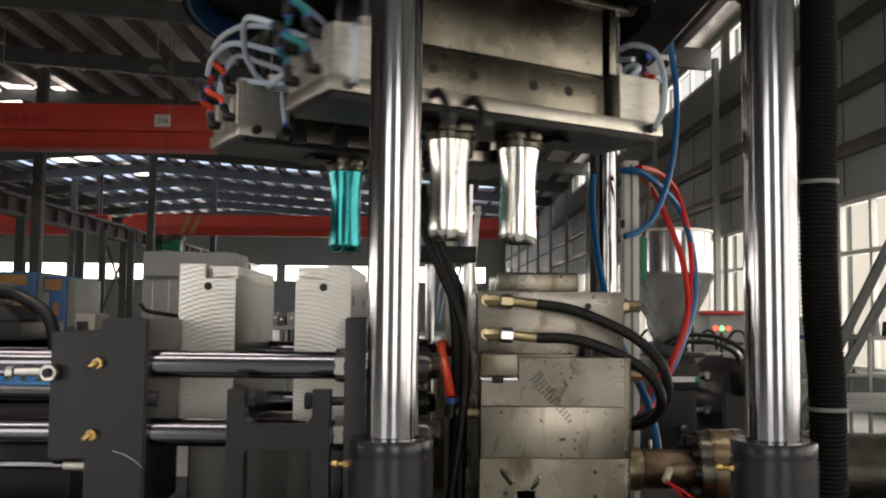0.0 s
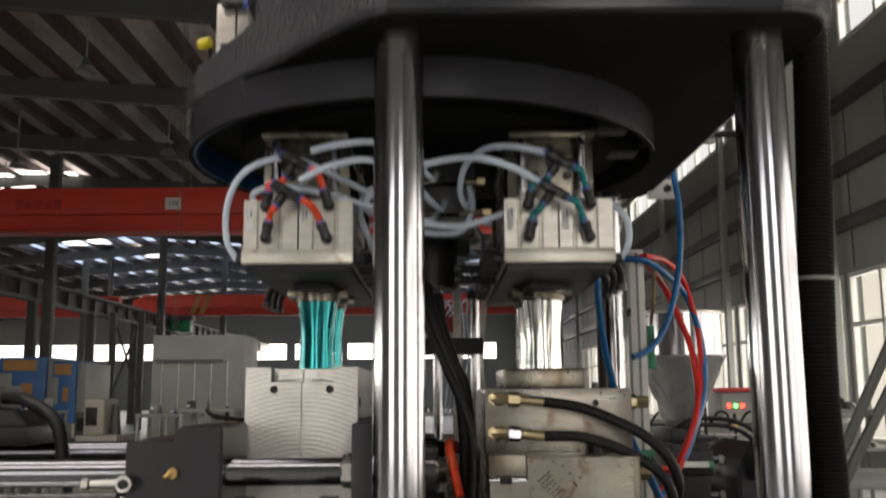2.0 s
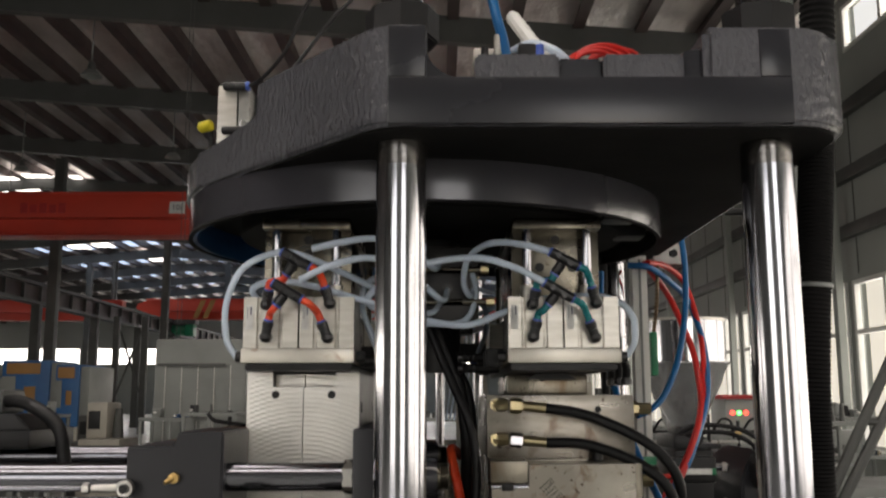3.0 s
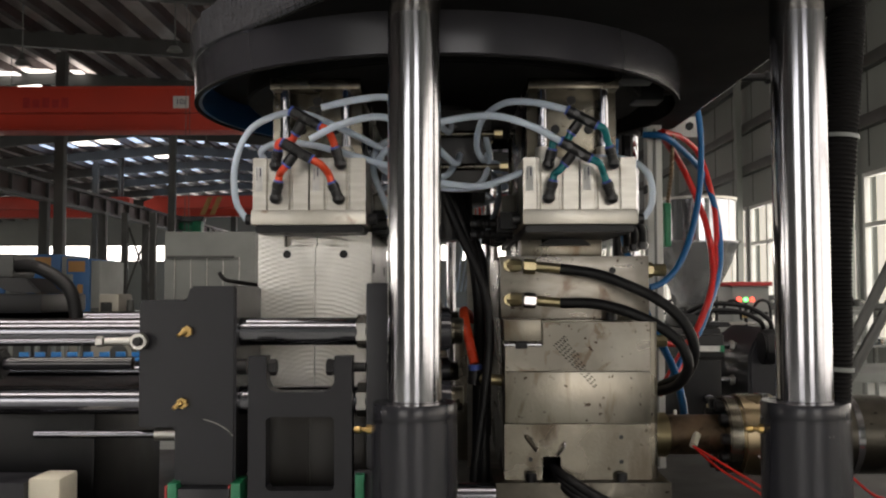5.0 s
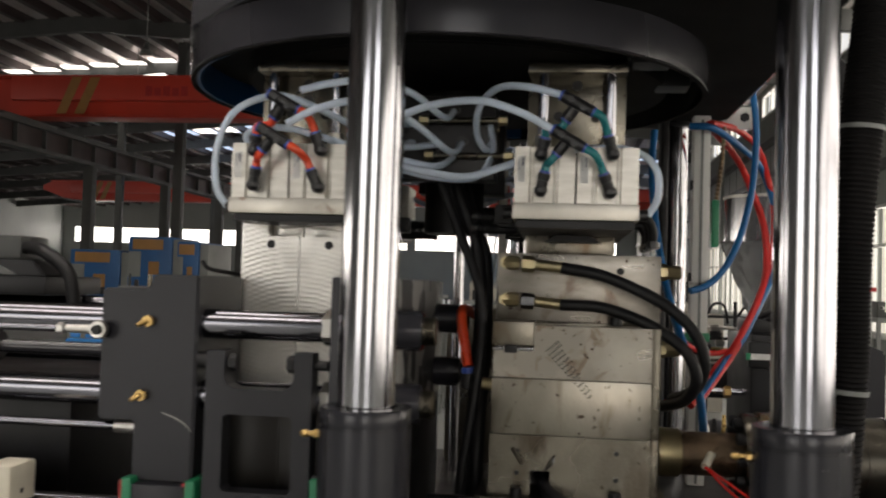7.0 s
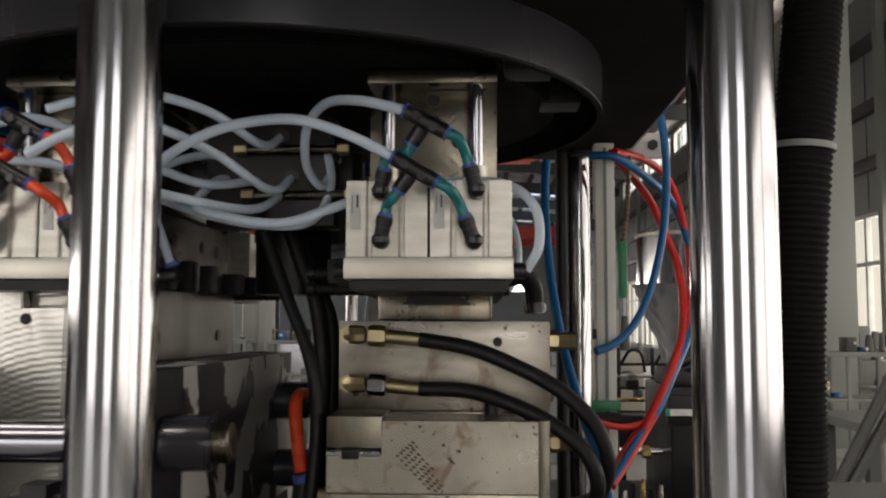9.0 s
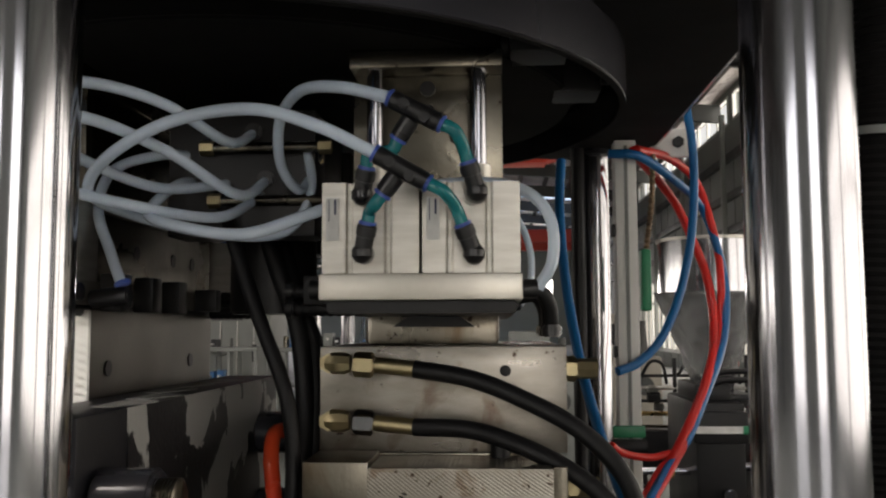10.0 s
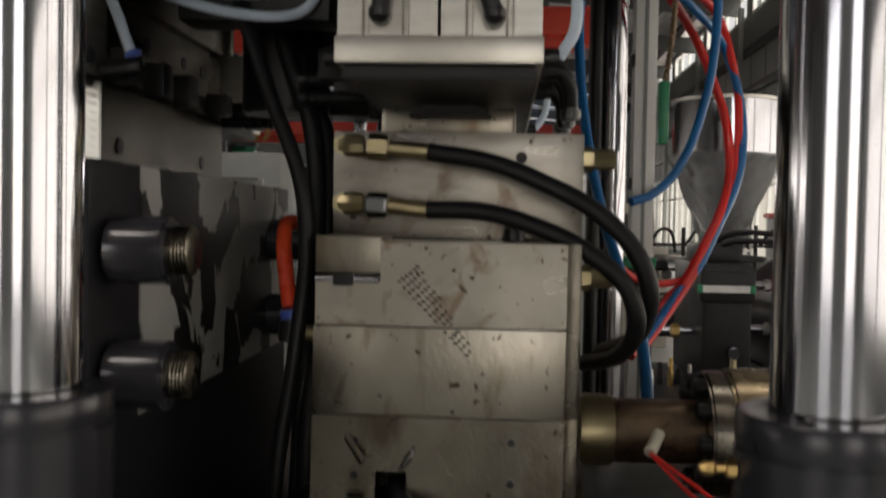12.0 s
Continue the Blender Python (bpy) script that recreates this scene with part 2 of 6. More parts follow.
CRATEBLUE = surf("light_blue_plastic", (0.02, 0.24, 0.60), (0.02, 0.20, 0.52), 0.4, 0, 3, 0.05)
SKYGLOW = glow("bright_daylight", (1.0, 0.98, 0.95), 2.2)
HAZEGLOW = glow("daylit_hazy_outside", (0.93, 0.90, 0.80), 0.42)
BLUEGLOW = glow("daylit_blue_rooflight", (0.55, 0.72, 1.0), 1.0)
REDLED, GREENLED = glow("red_indicator", (1.0, 0.05, 0.03), 4), glow("green_indicator", (0.1, 1.0, 0.2), 3)
PAPER = surf("white_label", (0.70, 0.70, 0.68), None, 0.6, 0, 50, 0.02)
INK = surf("dark_ink", (0.06, 0.07, 0.12), None, 0.6, 0, 50, 0.02)
FILM = clear("cloudy_plastic_film", (0.70, 0.71, 0.71), 0.08, 0.78)


# ---- mesh helpers ----
def smooth(bm, limit=35):
    for f in bm.faces:
        f.smooth = True
    for e in bm.edges:
        if len(e.link_faces) == 2 and e.calc_face_angle(0) > radians(limit):
            e.smooth = False


def mesh(name, bm, mat):
    smooth(bm)
    me = bpy.data.meshes.new(name)
    bm.to_mesh(me)
    bm.free()
    me.materials.append(mat)
    return me


def part(name, bm, mat, parent, label=""):
    ob = new(name, mesh(name, bm, mat))
    ob.parent = parent
    if label:
        ob["label"] = label
    return ob


def thing(name, label, category, group="", kind="", at=(0, 0, 0)):
    ob = new(name)
    ob.empty_display_size = 0.05
    ob.location = at
    return tagged(ob, label, category, group, kind)


def solid(name, bm, mat, label, category, group="", kind=""):
    return tagged(new(name, mesh(name, bm, mat)), label, category, group, kind)


def box(lo, hi, bev=0.002, bm=None):
    own = bmesh.new()
    bmesh.ops.create_cube(own, size=1)
    for v in own.verts:
        v.co = Vector([(a + b) / 2 + c * (b - a) for a, b, c in zip(lo, hi, v.co)])
    if bev:
        bmesh.ops.bevel(own, geom=own.edges[:], offset=bev, segments=2, affect="EDGES", profile=0.6)
    return join(bm, own)


def join(bm, own):
    if bm is None:
        return own
    me = bpy.data.meshes.new("tmp")
    own.to_mesh(me)
    own.free()
    bm.from_mesh(me)
    bpy.data.meshes.remove(me)
    return bm


def cyl(p0, p1, r, r2=None, seg=24, bev=0.0, bm=None):
    p0, p1 = Vector(p0), Vector(p1)
    own = bmesh.new()
    bmesh.ops.create_cone(own, cap_ends=True, segments=seg, radius1=r, radius2=r if r2 is None else r2, depth=(p1 - p0).length)
    if bev:
        rim = [e for e in own.edges if len(e.link_faces) == 2 and any(len(f.verts) > 4 for f in e.link_faces)]
        bmesh.ops.bevel(own, geom=rim, offset=bev, segments=2, affect="EDGES")
    m = Matrix.Translation((p0 + p1) / 2) @ (p1 - p0).to_track_quat("Z", "Y").to_matrix().to_4x4()
    own.transform(m)
    return join(bm, own)


def lathe(profile, m=None, seg=40, bm=None):
    """profile: (radius, height) rows from one end to the other, turned about z, then moved by m."""
    own = bmesh.new()
    rings = []
    for r, z in profile:
        if r < 1e-5:
            rings.append([own.verts.new((0, 0, z))])
        else:
            rings.append([own.verts.new((r * math.cos(a), r * math.sin(a), z)) for a in [2 * math.pi * k / seg for k in range(seg)]])
    for a, b in zip(rings, rings[1:]):
        for k in range(seg):
            q = [a[k % len(a)], a[(k + 1) % len(a)], b[(k + 1) % len(b)], b[k % len(b)]]
            q = list(dict.fromkeys(q))
            if len(q) > 2:
                own.faces.new(q)
    bmesh.ops.recalc_face_normals(own, faces=own.faces[:])
    if m is not None:
        own.transform(m)
    return join(bm, own)


def prism(outline, z0, z1, bev=0.0, m=None, bm=None):
    own = bmesh.new()
    lo = [own.verts.new((x, y, z0)) for x, y in outline]
    f = own.faces.new(lo)
    up = bmesh.ops.extrude_face_region(own, geom=[f])
    for v in [g for g in up["geom"] if isinstance(g, bmesh.types.BMVert)]:
        v.co.z = z1
    bmesh.ops.recalc_face_normals(own, faces=own.faces[:])
    if bev:
        rim = [e for e in own.edges if len(e.link_faces) == 2 and e.calc_face_angle(0) > 0.5]
        bmesh.ops.bevel(own, geom=rim, offset=bev, segments=2, affect="EDGES", clamp_overlap=True)
    if m is not None:
        own.transform(m)
    return join(bm, own)


def spline(pts, steps=8):
    p = [Vector(q) for q in pts]
    p = [2 * p[0] - p[1]] + p + [2 * p[-1] - p[-2]]
    out = []
    for a, b, c, d in zip(p, p[1:], p[2:], p[3:]):
        for k in range(steps):
            t = k / steps
            out.append(0.5 * (2 * b + (c - a) * t + (2 * a - 5 * b + 4 * c - d) * t * t + (3 * b - a - 3 * c + d) * t ** 3))
    out.append(p[-2])
    return out


def tube(pts, r, seg=12, steps=8, bm=None, ribs=0.0):
    own = bmesh.new()
    line = spline(pts, steps)
    up = Vector((0.3, 0.2, 1)).normalized()
    rings = []
    for k, c in enumerate(line):
        t = (line[min(k + 1, len(line) - 1)] - line[max(k - 1, 0)]).normalized()
        s = t.cross(up)
        s = s.normalized() if s.length > 1e-4 else Vector((1, 0, 0))
        up = s.cross(t).normalized()
        rad = r * (1 + ribs * (1 if k % 2 else -1))
        rings.append([own.verts.new(c + rad * (math.cos(a) * s + math.sin(a) * up)) for a in [2 * math.pi * j / seg for j in range(seg)]])
    for a, b in zip(rings, rings[1:]):
        for j in range(seg):
            own.faces.new((a[j], a[(j + 1) % seg], b[(j + 1) % seg], b[j]))
    own.faces.new(rings[0][::-1])
    own.faces.new(rings[-1])
    bmesh.ops.recalc_face_normals(own, faces=own.faces[:])
    return join(bm, own)


def hexbolt(p0, direction, r, h, bm=None):
    p0, d = Vector(p0), Vector(direction).normalized()
    return cyl(p0, p0 + d * h, r, seg=6, bev=r * 0.12, bm=bm)


def cap_screw(p0, direction, r, h, bm=None):
    p0, d = Vector(p0), Vector(direction).normalized()
    bm = cyl(p0, p0 + d * h, r, seg=16, bev=r * 0.15, bm=bm)
    return bm


def hull(circles, steps=24):
    """Outline round several circles (x, y, r): their convex hull."""
    pts = sorted({(round(x + r * math.cos(a), 5), round(y + r * math.sin(a), 5)) for x, y, r in circles
                  for a in [2 * math.pi * k / (steps * 2) for k in range(steps * 2)]})
    def half(seq):
        out = []
        for p in seq:
            while len(out) > 1 and (out[-1][0] - out[-2][0]) * (p[1] - out[-2][1]) - (out[-1][1] - out[-2][1]) * (p[0] - out[-2][0]) <= 1e-9:
                out.pop()
            out.append(p)
        return out[:-1]
    return half(pts) + half(pts[::-1])


# ---- the hall ----
def roof_z(x):
    return 8.6 + (W_RIGHT - max(x, RIDGE)) * 0.075 - max(0.0, RIDGE - x) * 0.075


def wall_with_openings(name, label, mat, length_axis, at, a0, a1, top, openings, thick=0.2):
    """A wall along one axis with rectangular openings (start, end, low, high), built of piers, bands and lintels."""
    bm = bmesh.new()
    def put(u0, u1, z0, z1):
        if u1 - u0 < 1e-3 or z1 - z0 < 1e-3:
            return
        lo, hi = ((at, u0, z0), (at + thick, u1, z1)) if length_axis == "y" else ((u0, at, z0), (u1, at + thick, z1))
        box(lo, hi, 0, bm)
    bands = sorted({(o[2], o[3]) for o in openings})
    z = 0.0
    for lo, hi in bands:
        put(a0, a1, z, lo)
        u = a0
        for o in sorted(q for q in openings if (q[2], q[3]) == (lo, hi)):
            put(u, o[0], lo, hi)
            u = o[1]
        put(u, a1, lo, hi)
        z = hi
    put(a0, a1, z, top)
    return solid(name, bm, mat, label, "wall", kind="structure")


side_windows = [(y, y + 5.7, 0.62, 3.5) for y in range(-9, 41, 6)]
clerestory = [(y, y + 5.4, 7.55, 8.4) for y in range(-9, 41, 6)]
wall_with_openings("wall_east", "grey-green panelled factory wall with window bands", WALLGREY, "y", W_RIGHT, Y_FRONT, Y_FAR, 8.6, side_windows + clerestory)
wall_with_openings("wall_west", "pale panelled factory wall with a long window band", WALLFAR, "y", W_LEFT - 0.2, Y_FRONT, Y_FAR, 8.7,
                   [(y, y + 5.2, 2.0, 4.8) for y in range(-11, 39, 6)])
wall_with_openings("wall_north", "pale panelled far gable wall with a bright window band", WALLFAR, "x", Y_FAR, W_LEFT, W_RIGHT, 10.45,
                   [(x, x + 4.0, 4.5, 5.9) for x in [-46.8 + 4.8 * k for k in range(11)]])
wall_with_openings("wall_south", "panelled gable wall with two open gates", WALLFAR, "x", Y_FRONT - 0.2, W_LEFT, W_RIGHT, 10.2,
                   [(-11.8, -5.2, 0.2, 5.4), (0.8, 5.0, 0.2, 5.4)])
solid("floor", box((W_LEFT - 60, Y_FRONT - 60, -0.2), (W_RIGHT + 60, Y_FAR + 60, 0), 0), FLOOR, "smooth sealed grey concrete factory floor", "floor", kind="structure")


def roof():
    bm = bmesh.new()
    for x0, x1 in ((W_LEFT, RIDGE), (RIDGE, W_RIGHT)):
        z0, z1 = roof_z(x0), roof_z(x1)
        own = bmesh.new()
        v = [own.verts.new(p) for p in ((x0, Y_FRONT, z0), (x1, Y_FRONT, z1), (x1, Y_FAR, z1), (x0, Y_FAR, z0))]
        f = own.faces.new(v)
        ext = bmesh.ops.extrude_face_region(own, geom=[f])
        for g in ext["geom"]:
            if isinstance(g, bmesh.types.BMVert):
                g.co.z += 0.15
        bmesh.ops.recalc_face_normals(own, faces=own.faces[:])
        join(bm, own)
    return solid("ceiling", bm, ROOF, "pitched roof lined with foil insulation quilt", "ceiling", kind="structure")


roof()


def frames():
    n = 0
    for y in range(-8, 82, 6):
        ob = None
        bm = bmesh.new()
        for x0, x1 in ((W_LEFT, RIDGE), (RIDGE, W_RIGHT)):
            own = bmesh.new()
            bmesh.ops.create_cube(own, size=1)
            for v in own.verts:
                x = x0 if v.co.x < 0 else x1
                v.co = Vector((x, y + v.co.y * 0.22, roof_z(x) - 0.28 + (0.03 if v.co.z > 0 else -0.5)))
            join(bm, own)
        solid("roof_beam", bm, STRUCT, "grey painted steel roof beam under the pitched roof", "roof beam", "roof beams", "structure")
        n += 1
    for k in range(44):
        x = W_RIGHT - 0.8 - 1.22 * k
        z = roof_z(x)
        bm = box((x - 0.06, Y_FRONT, z - 0.30), (x + 0.06, Y_FAR, z - 0.005), 0)
        box((x - 0.17, Y_FRONT, z - 0.32), (x + 0.06, Y_FAR, z - 0.298), 0, bm)
        solid("purlin", bm, PURLIN, "dark steel roof purlin running the length of the hall", "purlin", "roof purlins", "structure")


frames()


def roof_lights():
    """Rows of bluish rooflight panels in the far half of the roof, set just under the lining."""
    for y in (48.8, 54.8, 60.8, 66.8, 72.8):
        bm = bmesh.new()
        for k in range(24):
            x = W_RIGHT - 1.41 - 1.22 * k
            z = roof_z(x) - 0.03
            box((x - 0.42, y, z - 0.07), (x + 0.42, y + 2.6, z - 0.05), 0, bm)
        solid("rooflight_row", bm, BLUEGLOW, "row of translucent bluish rooflight panels", "rooflight", "rooflight rows", "structure")
    bm = bmesh.new()
    for x, y in ((-22.4, 33.4), (-21.2, 33.4), (-20.0, 33.4), (-18.75, 33.4), (-17.55, 33.4), (-16.3, 33.4), (-15.1, 33.4), (-22.0, 39.0), (-20.5, 47.0), (-19.2, 47.0), (-18.0, 53.0)):
        box((x, y, roof_z(x) - 0.36), (x + 1.0, y + 2.4, roof_z(x) - 0.34), 0, bm)
    # two unseen strips added to go with the added overhead lamps
    for y in (-5.0, 1.0):
        box((-10.5, y - 0.8, roof_z(3.5) + 0.12), (3.5, y + 0.8, roof_z(3.5) + 0.14), 0, bm)
    solid("rooflight_row", bm, SKYGLOW, "bright white rooflight panels, with two strips added out of view", "rooflight", "rooflight rows", "structure")


roof_lights()


def window_frames(openings, x):
    for k, (y0, y1, z0, z1) in enumerate(openings):
        w = thing(f"window_{k + 1}", "white-framed factory window with several panes in the side wall", "window", "side windows", "structure")
        n = 5 if z1 - z0 > 1.5 else 4
        for j in range(n + 1):
            y = y0 + (y1 - y0) * j / n
            part("mullion", box((x - 0.03, y - 0.045, z0), (x + 0.07, y + 0.045, z1), 0.004), FRAMEWHITE, w)
        rails = [z0 + 0.04, z1 - 0.04] + ([z1 - 0.9] if z1 - z0 > 1.5 else [])
        for z in rails:
            part("rail", box((x - 0.026, y0, z - 0.04), (x + 0.066, y1, z + 0.04), 0.004), FRAMEWHITE, w)
        if z1 - z0 > 1.5:
            part("sill", box((x - 0.12, y0 - 0.1, z0 - 0.06), (x + 0.02, y1 + 0.1, z0 - 0.004), 0.004), FRAMEWHITE, w)


window_frames(side_windows, W_RIGHT)
window_frames(clerestory, W_RIGHT)


solid("backdrop", box((W_RIGHT + 3.0, Y_FRONT, 0.01), (W_RIGHT + 3.1, Y_FAR, 12), 0), HAZEGLOW, "pale hazy daylight outside the side windows", "backdrop", kind="structure")
solid("backdrop", box((W_LEFT - 6, Y_FAR + 3.0, 0.01), (W_RIGHT, Y_FAR + 3.1, 12), 0), SKYGLOW, "bright white daylight outside the far gable windows", "backdrop", kind="structure")


def girts():
    for z in (4.35, 5.35, 6.5):
        solid("wall_girt", box((W_RIGHT - 0.16, Y_FRONT, z - 0.11), (W_RIGHT - 0.004, Y_FAR, z + 0.11), 0.01), STRUCT,
              "dark horizontal steel girt along the side wall", "wall girt", "wall girts", "structure")
    for y in range(-8, 82, 6):
        bm = box((W_RIGHT - 0.30, y - 1.24, 0), (W_RIGHT - 0.165, y - 1.06, roof_z(W_RIGHT) - 0.8), 0.01)
        solid("wall_column", bm, WALLGREY, "grey-green painted steel column against the side wall", "column", "wall columns", "structure")


girts()


def wall_seams():
    bm = bmesh.new()
    for y in np.arange(-12.5, 82, 1.5):
        box((W_RIGHT - 0.012, y - 0.012, 3.6), (W_RIGHT - 0.002, y + 0.012, 6.4), 0, bm)
        box((W_RIGHT - 0.012, y - 0.012, 0.02), (W_RIGHT - 0.002, y + 0.012, 0.55), 0, bm)
    solid("wall_seams", bm, STRUCT, "narrow dark joints between the wall panels", "panel joint", kind="structure")


wall_seams()


def crane(y, z0, z1, sign, xl=-17.6, xr=6.2):
    c = thing("overhead_crane", "red painted overhead travelling crane girder spanning the hall", "crane", "overhead cranes")
    prof = [(xl, z0 + 0.55), (xl + 1.5, z0), (xr - 1.6, z0), (xr, z0 + 0.45), (xr, z1), (xl + 0.6, z1), (xl, z1 - 0.25)]
    part("girder", prism(prof, -0.35, 0.35, 0.02, Matrix.Translation((0, y, 0)) @ Matrix.Rotation(radians(90), 4, "X")), CRANE, c, "red box girder")
    part("cover_plate", box((xl + 1.9, y - 0.62, z0 + 0.40), (xr - 1.2, y - 0.352, z1 + 0.0005), 0.01), CRANE, c, "proud red upper web")
    part("flange", box((xl + 0.6, y - 0.66, z1 + 0.001), (xr, y + 0.42, z1 + 0.05), 0.005), CRANE, c)
    part("flange", box((xl + 1.5, y - 0.42, z0 - 0.05), (xr - 1.6, y + 0.42, z0 - 0.001), 0.005), CRANE, c)
    part("end_truck", box((xl + 1.8, y - 1.4, 5.8205), (xl + 2.2, y + 1.4, z0 - 0.051), 0.01), STRUCT, c)
    for dy in (-0.3, 0.2):
        part("hanger", box((xr - 0.7, y + dy, z1 + 0.0505), (xr - 0.55, y + dy + 0.1, roof_z(xr - 0.6) + 0.02), 0.005), STRUCT, c, "grey steel hanger to the roof")
    if sign:
        part("sign", box((sign - 0.24, y - 0.64, z0 + 0.50), (sign + 0.18, y - 0.6205, z0 + 0.83), 0), PAPER, c, "white capacity plate")
        cu = bpy.data.curves.new("text", "FONT")
        cu.body, cu.size, cu.align_x, cu.align_y = "10t", 0.22, "CENTER", "CENTER"
        cu.extrude = 0.002
        t = new("lettering", cu)
        t.data.materials.append(INK)
        t.parent = c
        t.matrix_local = pose(sign - 0.03, y - 0.645, z0 + 0.665, 90, 0, 0)
        for k in range(5):
            x = sign - 4.3 + 0.26 * k
            part("marking", box((x, y - 0.63, z0 + 0.52), (x + 0.19, y - 0.6205, z0 + 0.80 - 0.05 * (k % 2)), 0), REDEND, c, "dark faded marking")
    for k in range(2):
        x = xl + 3.3 + 0.55 * k
        pts = [(x, z0), (x + 0.3, z0), (x + 0.75, z1), (x + 0.45, z1)]
        part("warning_stripe", prism(pts, -0.36, -0.353, 0, Matrix.Translation((0, y, 0)) @ Matrix.Rotation(radians(90), 4, "X") @ Matrix.Translation((0, 0, 0.98))), MORANGE, c, "yellow warning stripe")
    return c


crane(24.1, 5.95, 7.0, -7.35, xr=3.0)
crane(52.0, 5.95, 7.0, 0)
crane(52.5, 5.95, 7.0, 0, -31.5, -18.6)


def hoist(x, y, z):
    h = thing("crane_hoist", "dark green electric hoist under the red crane girder", "hoist")
    part("motor", cyl((x - 0.7, y, z + 0.3), (x + 0.6, y, z + 0.3), 0.3, bev=0.04), GREEN, h)
    part("gearbox", box((x + 0.6, y - 0.35, z - 0.05), (x + 1.1, y + 0.35, z + 0.65), 0.04), GREEN, h)
    part("trolley", box((x - 0.9, y - 0.4, z + 0.62), (x + 1.2, y + 0.4, z + 0.9), 0.02), STRUCT, h)


hoist(-15.4, 52, 5.0)


def runway():
    r = thing("crane_runway", "dark steel crane runway girder on columns", "crane runway", kind="structure")
    x = -15.6
    part("girder", box((x - 0.2, Y_FRONT + 0.5, 5.0), (x + 0.2, Y_FAR - 0.5, 5.12), 0), STRUCT, r)
    part("girder", box((x - 0.2, Y_FRONT + 0.5, 5.7), (x + 0.2, Y_FAR - 0.5, 5.82), 0), STRUCT, r)
    part("web", box((x - 0.03, Y_FRONT + 0.5, 5.121), (x + 0.03, Y_FAR - 0.5, 5.699), 0), PURLIN, r)
    for y in np.arange(10, 80, 1.5):
        part("stiffener", box((x + 0.031, y - 0.03, 5.121), (x + 0.16, y + 0.03, 5.699), 0), STRUCT, r)
    for y in range(-8, 82, 6):
        part("post", box((x - 0.16, y - 0.16, 0), (x + 0.16, y + 0.16, 4.999), 0.01), STRUCT, r)
    for x2 in (-12.5, -20.5):
        for y in range(16, 60, 12):
            c = thing("hall_column", "grey steel column carrying the roof", "column", "hall columns", "structure")
            part("shaft", box((x2 - 0.15, y - 0.15, 0), (x2 + 0.15, y + 0.15, roof_z(x2) - 0.9), 0.01), STRUCT, c)


runway()


def inner_pillar():
    p = thing("hall_column", "pale olive painted steel pillar standing free in the hall", "column", "hall columns", "structure")
    part("flange", box((4.29, 10.9, 0), (4.71, 10.93, roof_z(4.5) - 0.9), 0.004), WALLGREY, p)
    part("flange", box((4.29, 11.27, 0), (4.71, 11.30, roof_z(4.5) - 0.9), 0.004), WALLGREY, p)
    part("web", box((4.485, 10.9305, 0), (4.515, 11.2695, roof_z(4.5) - 0.9), 0), WALLGREY, p)


inner_pillar()


def pendant(x, y, low):
    z = roof_z(x)
    drop = z - low
    p = thing("pendant_lamp", "unlit high-bay pendant lamp on a thin cord", "lamp", "pendant lamps")
    part("cord", cyl((x, y, z + 0.02), (x, y, z - drop), 0.018, seg=6), GREYCAB, p)
    part("housing", cyl((x, y, z - drop - 0.18), (x, y, z - drop), 0.1, 0.06, seg=16), STRUCT, p)
    part("shade", lathe([(0.07, 0.0), (0.15, -0.05), (0.21, -0.14), (0.22, -0.155), (0.19, -0.15), (0.05, -0.02)], Matrix.Translation((x, y, z - drop - 0.16)), 24), GREYCAB, p)


for px_, py_ in ((-7.4, 17.0), (-7.6, 23.6), (-12.4, 25.0), (-9.5, 33), (-16.5, 33), (-4.0, 40), (-11.0, 40)):
    pendant(px_, py_, 8.35)


# ---- machines and cabinets in the background ----
def blue_machine(x, y, w, h=2.16):
    m = thing("moulding_machine", "blue moulding machine with orange and pale grey panels", "machine", "blue machines")
    part("base", box((x, y, 0), (x + w, y + 1.3, 1.0), 0.02), BEIGE, m)
    part("cabinet", box((x, y, 1.001), (x + w, y + 1.3, h), 0.03), MBLUE, m)
    part("panel", box((x + 0.1 * w, y - 0.014, h - 0.24), (x + 0.80 * w, y - 0.001, h - 0.05), 0.01), MORANGE, m, "orange panel")
    part("panel", box((x + 0.48 * w, y - 0.014, h - 0.70), (x + 0.72 * w, y - 0.001, h - 0.46), 0.01), MORANGE, m, "orange panel")
    part("grey_panel", box((x + 0.01, y - 0.016, h - 0.75), (x + 0.30 * w, y - 0.001, h - 0.28), 0.01), GREYCAB, m, "pale grey panel")
    part("end_panel", box((x + w + 0.001, y + 0.05, 1.0), (x + w + 0.16, y + 1.25, h - 0.04), 0.005), GREYCAB, m, "pale grey end panel")
    part("screen", box((x + 0.55 * w, y - 0.014, 1.06), (x + 0.72 * w, y - 0.001, 1.2), 0.006), BLACK, m)
    return m


blue_machine(-7.95, 15.2, 0.85)
blue_machine(-6.92, 15.0, 0.42, 2.08)
blue_machine(-9.2, 15.4, 1.0, 1.9)


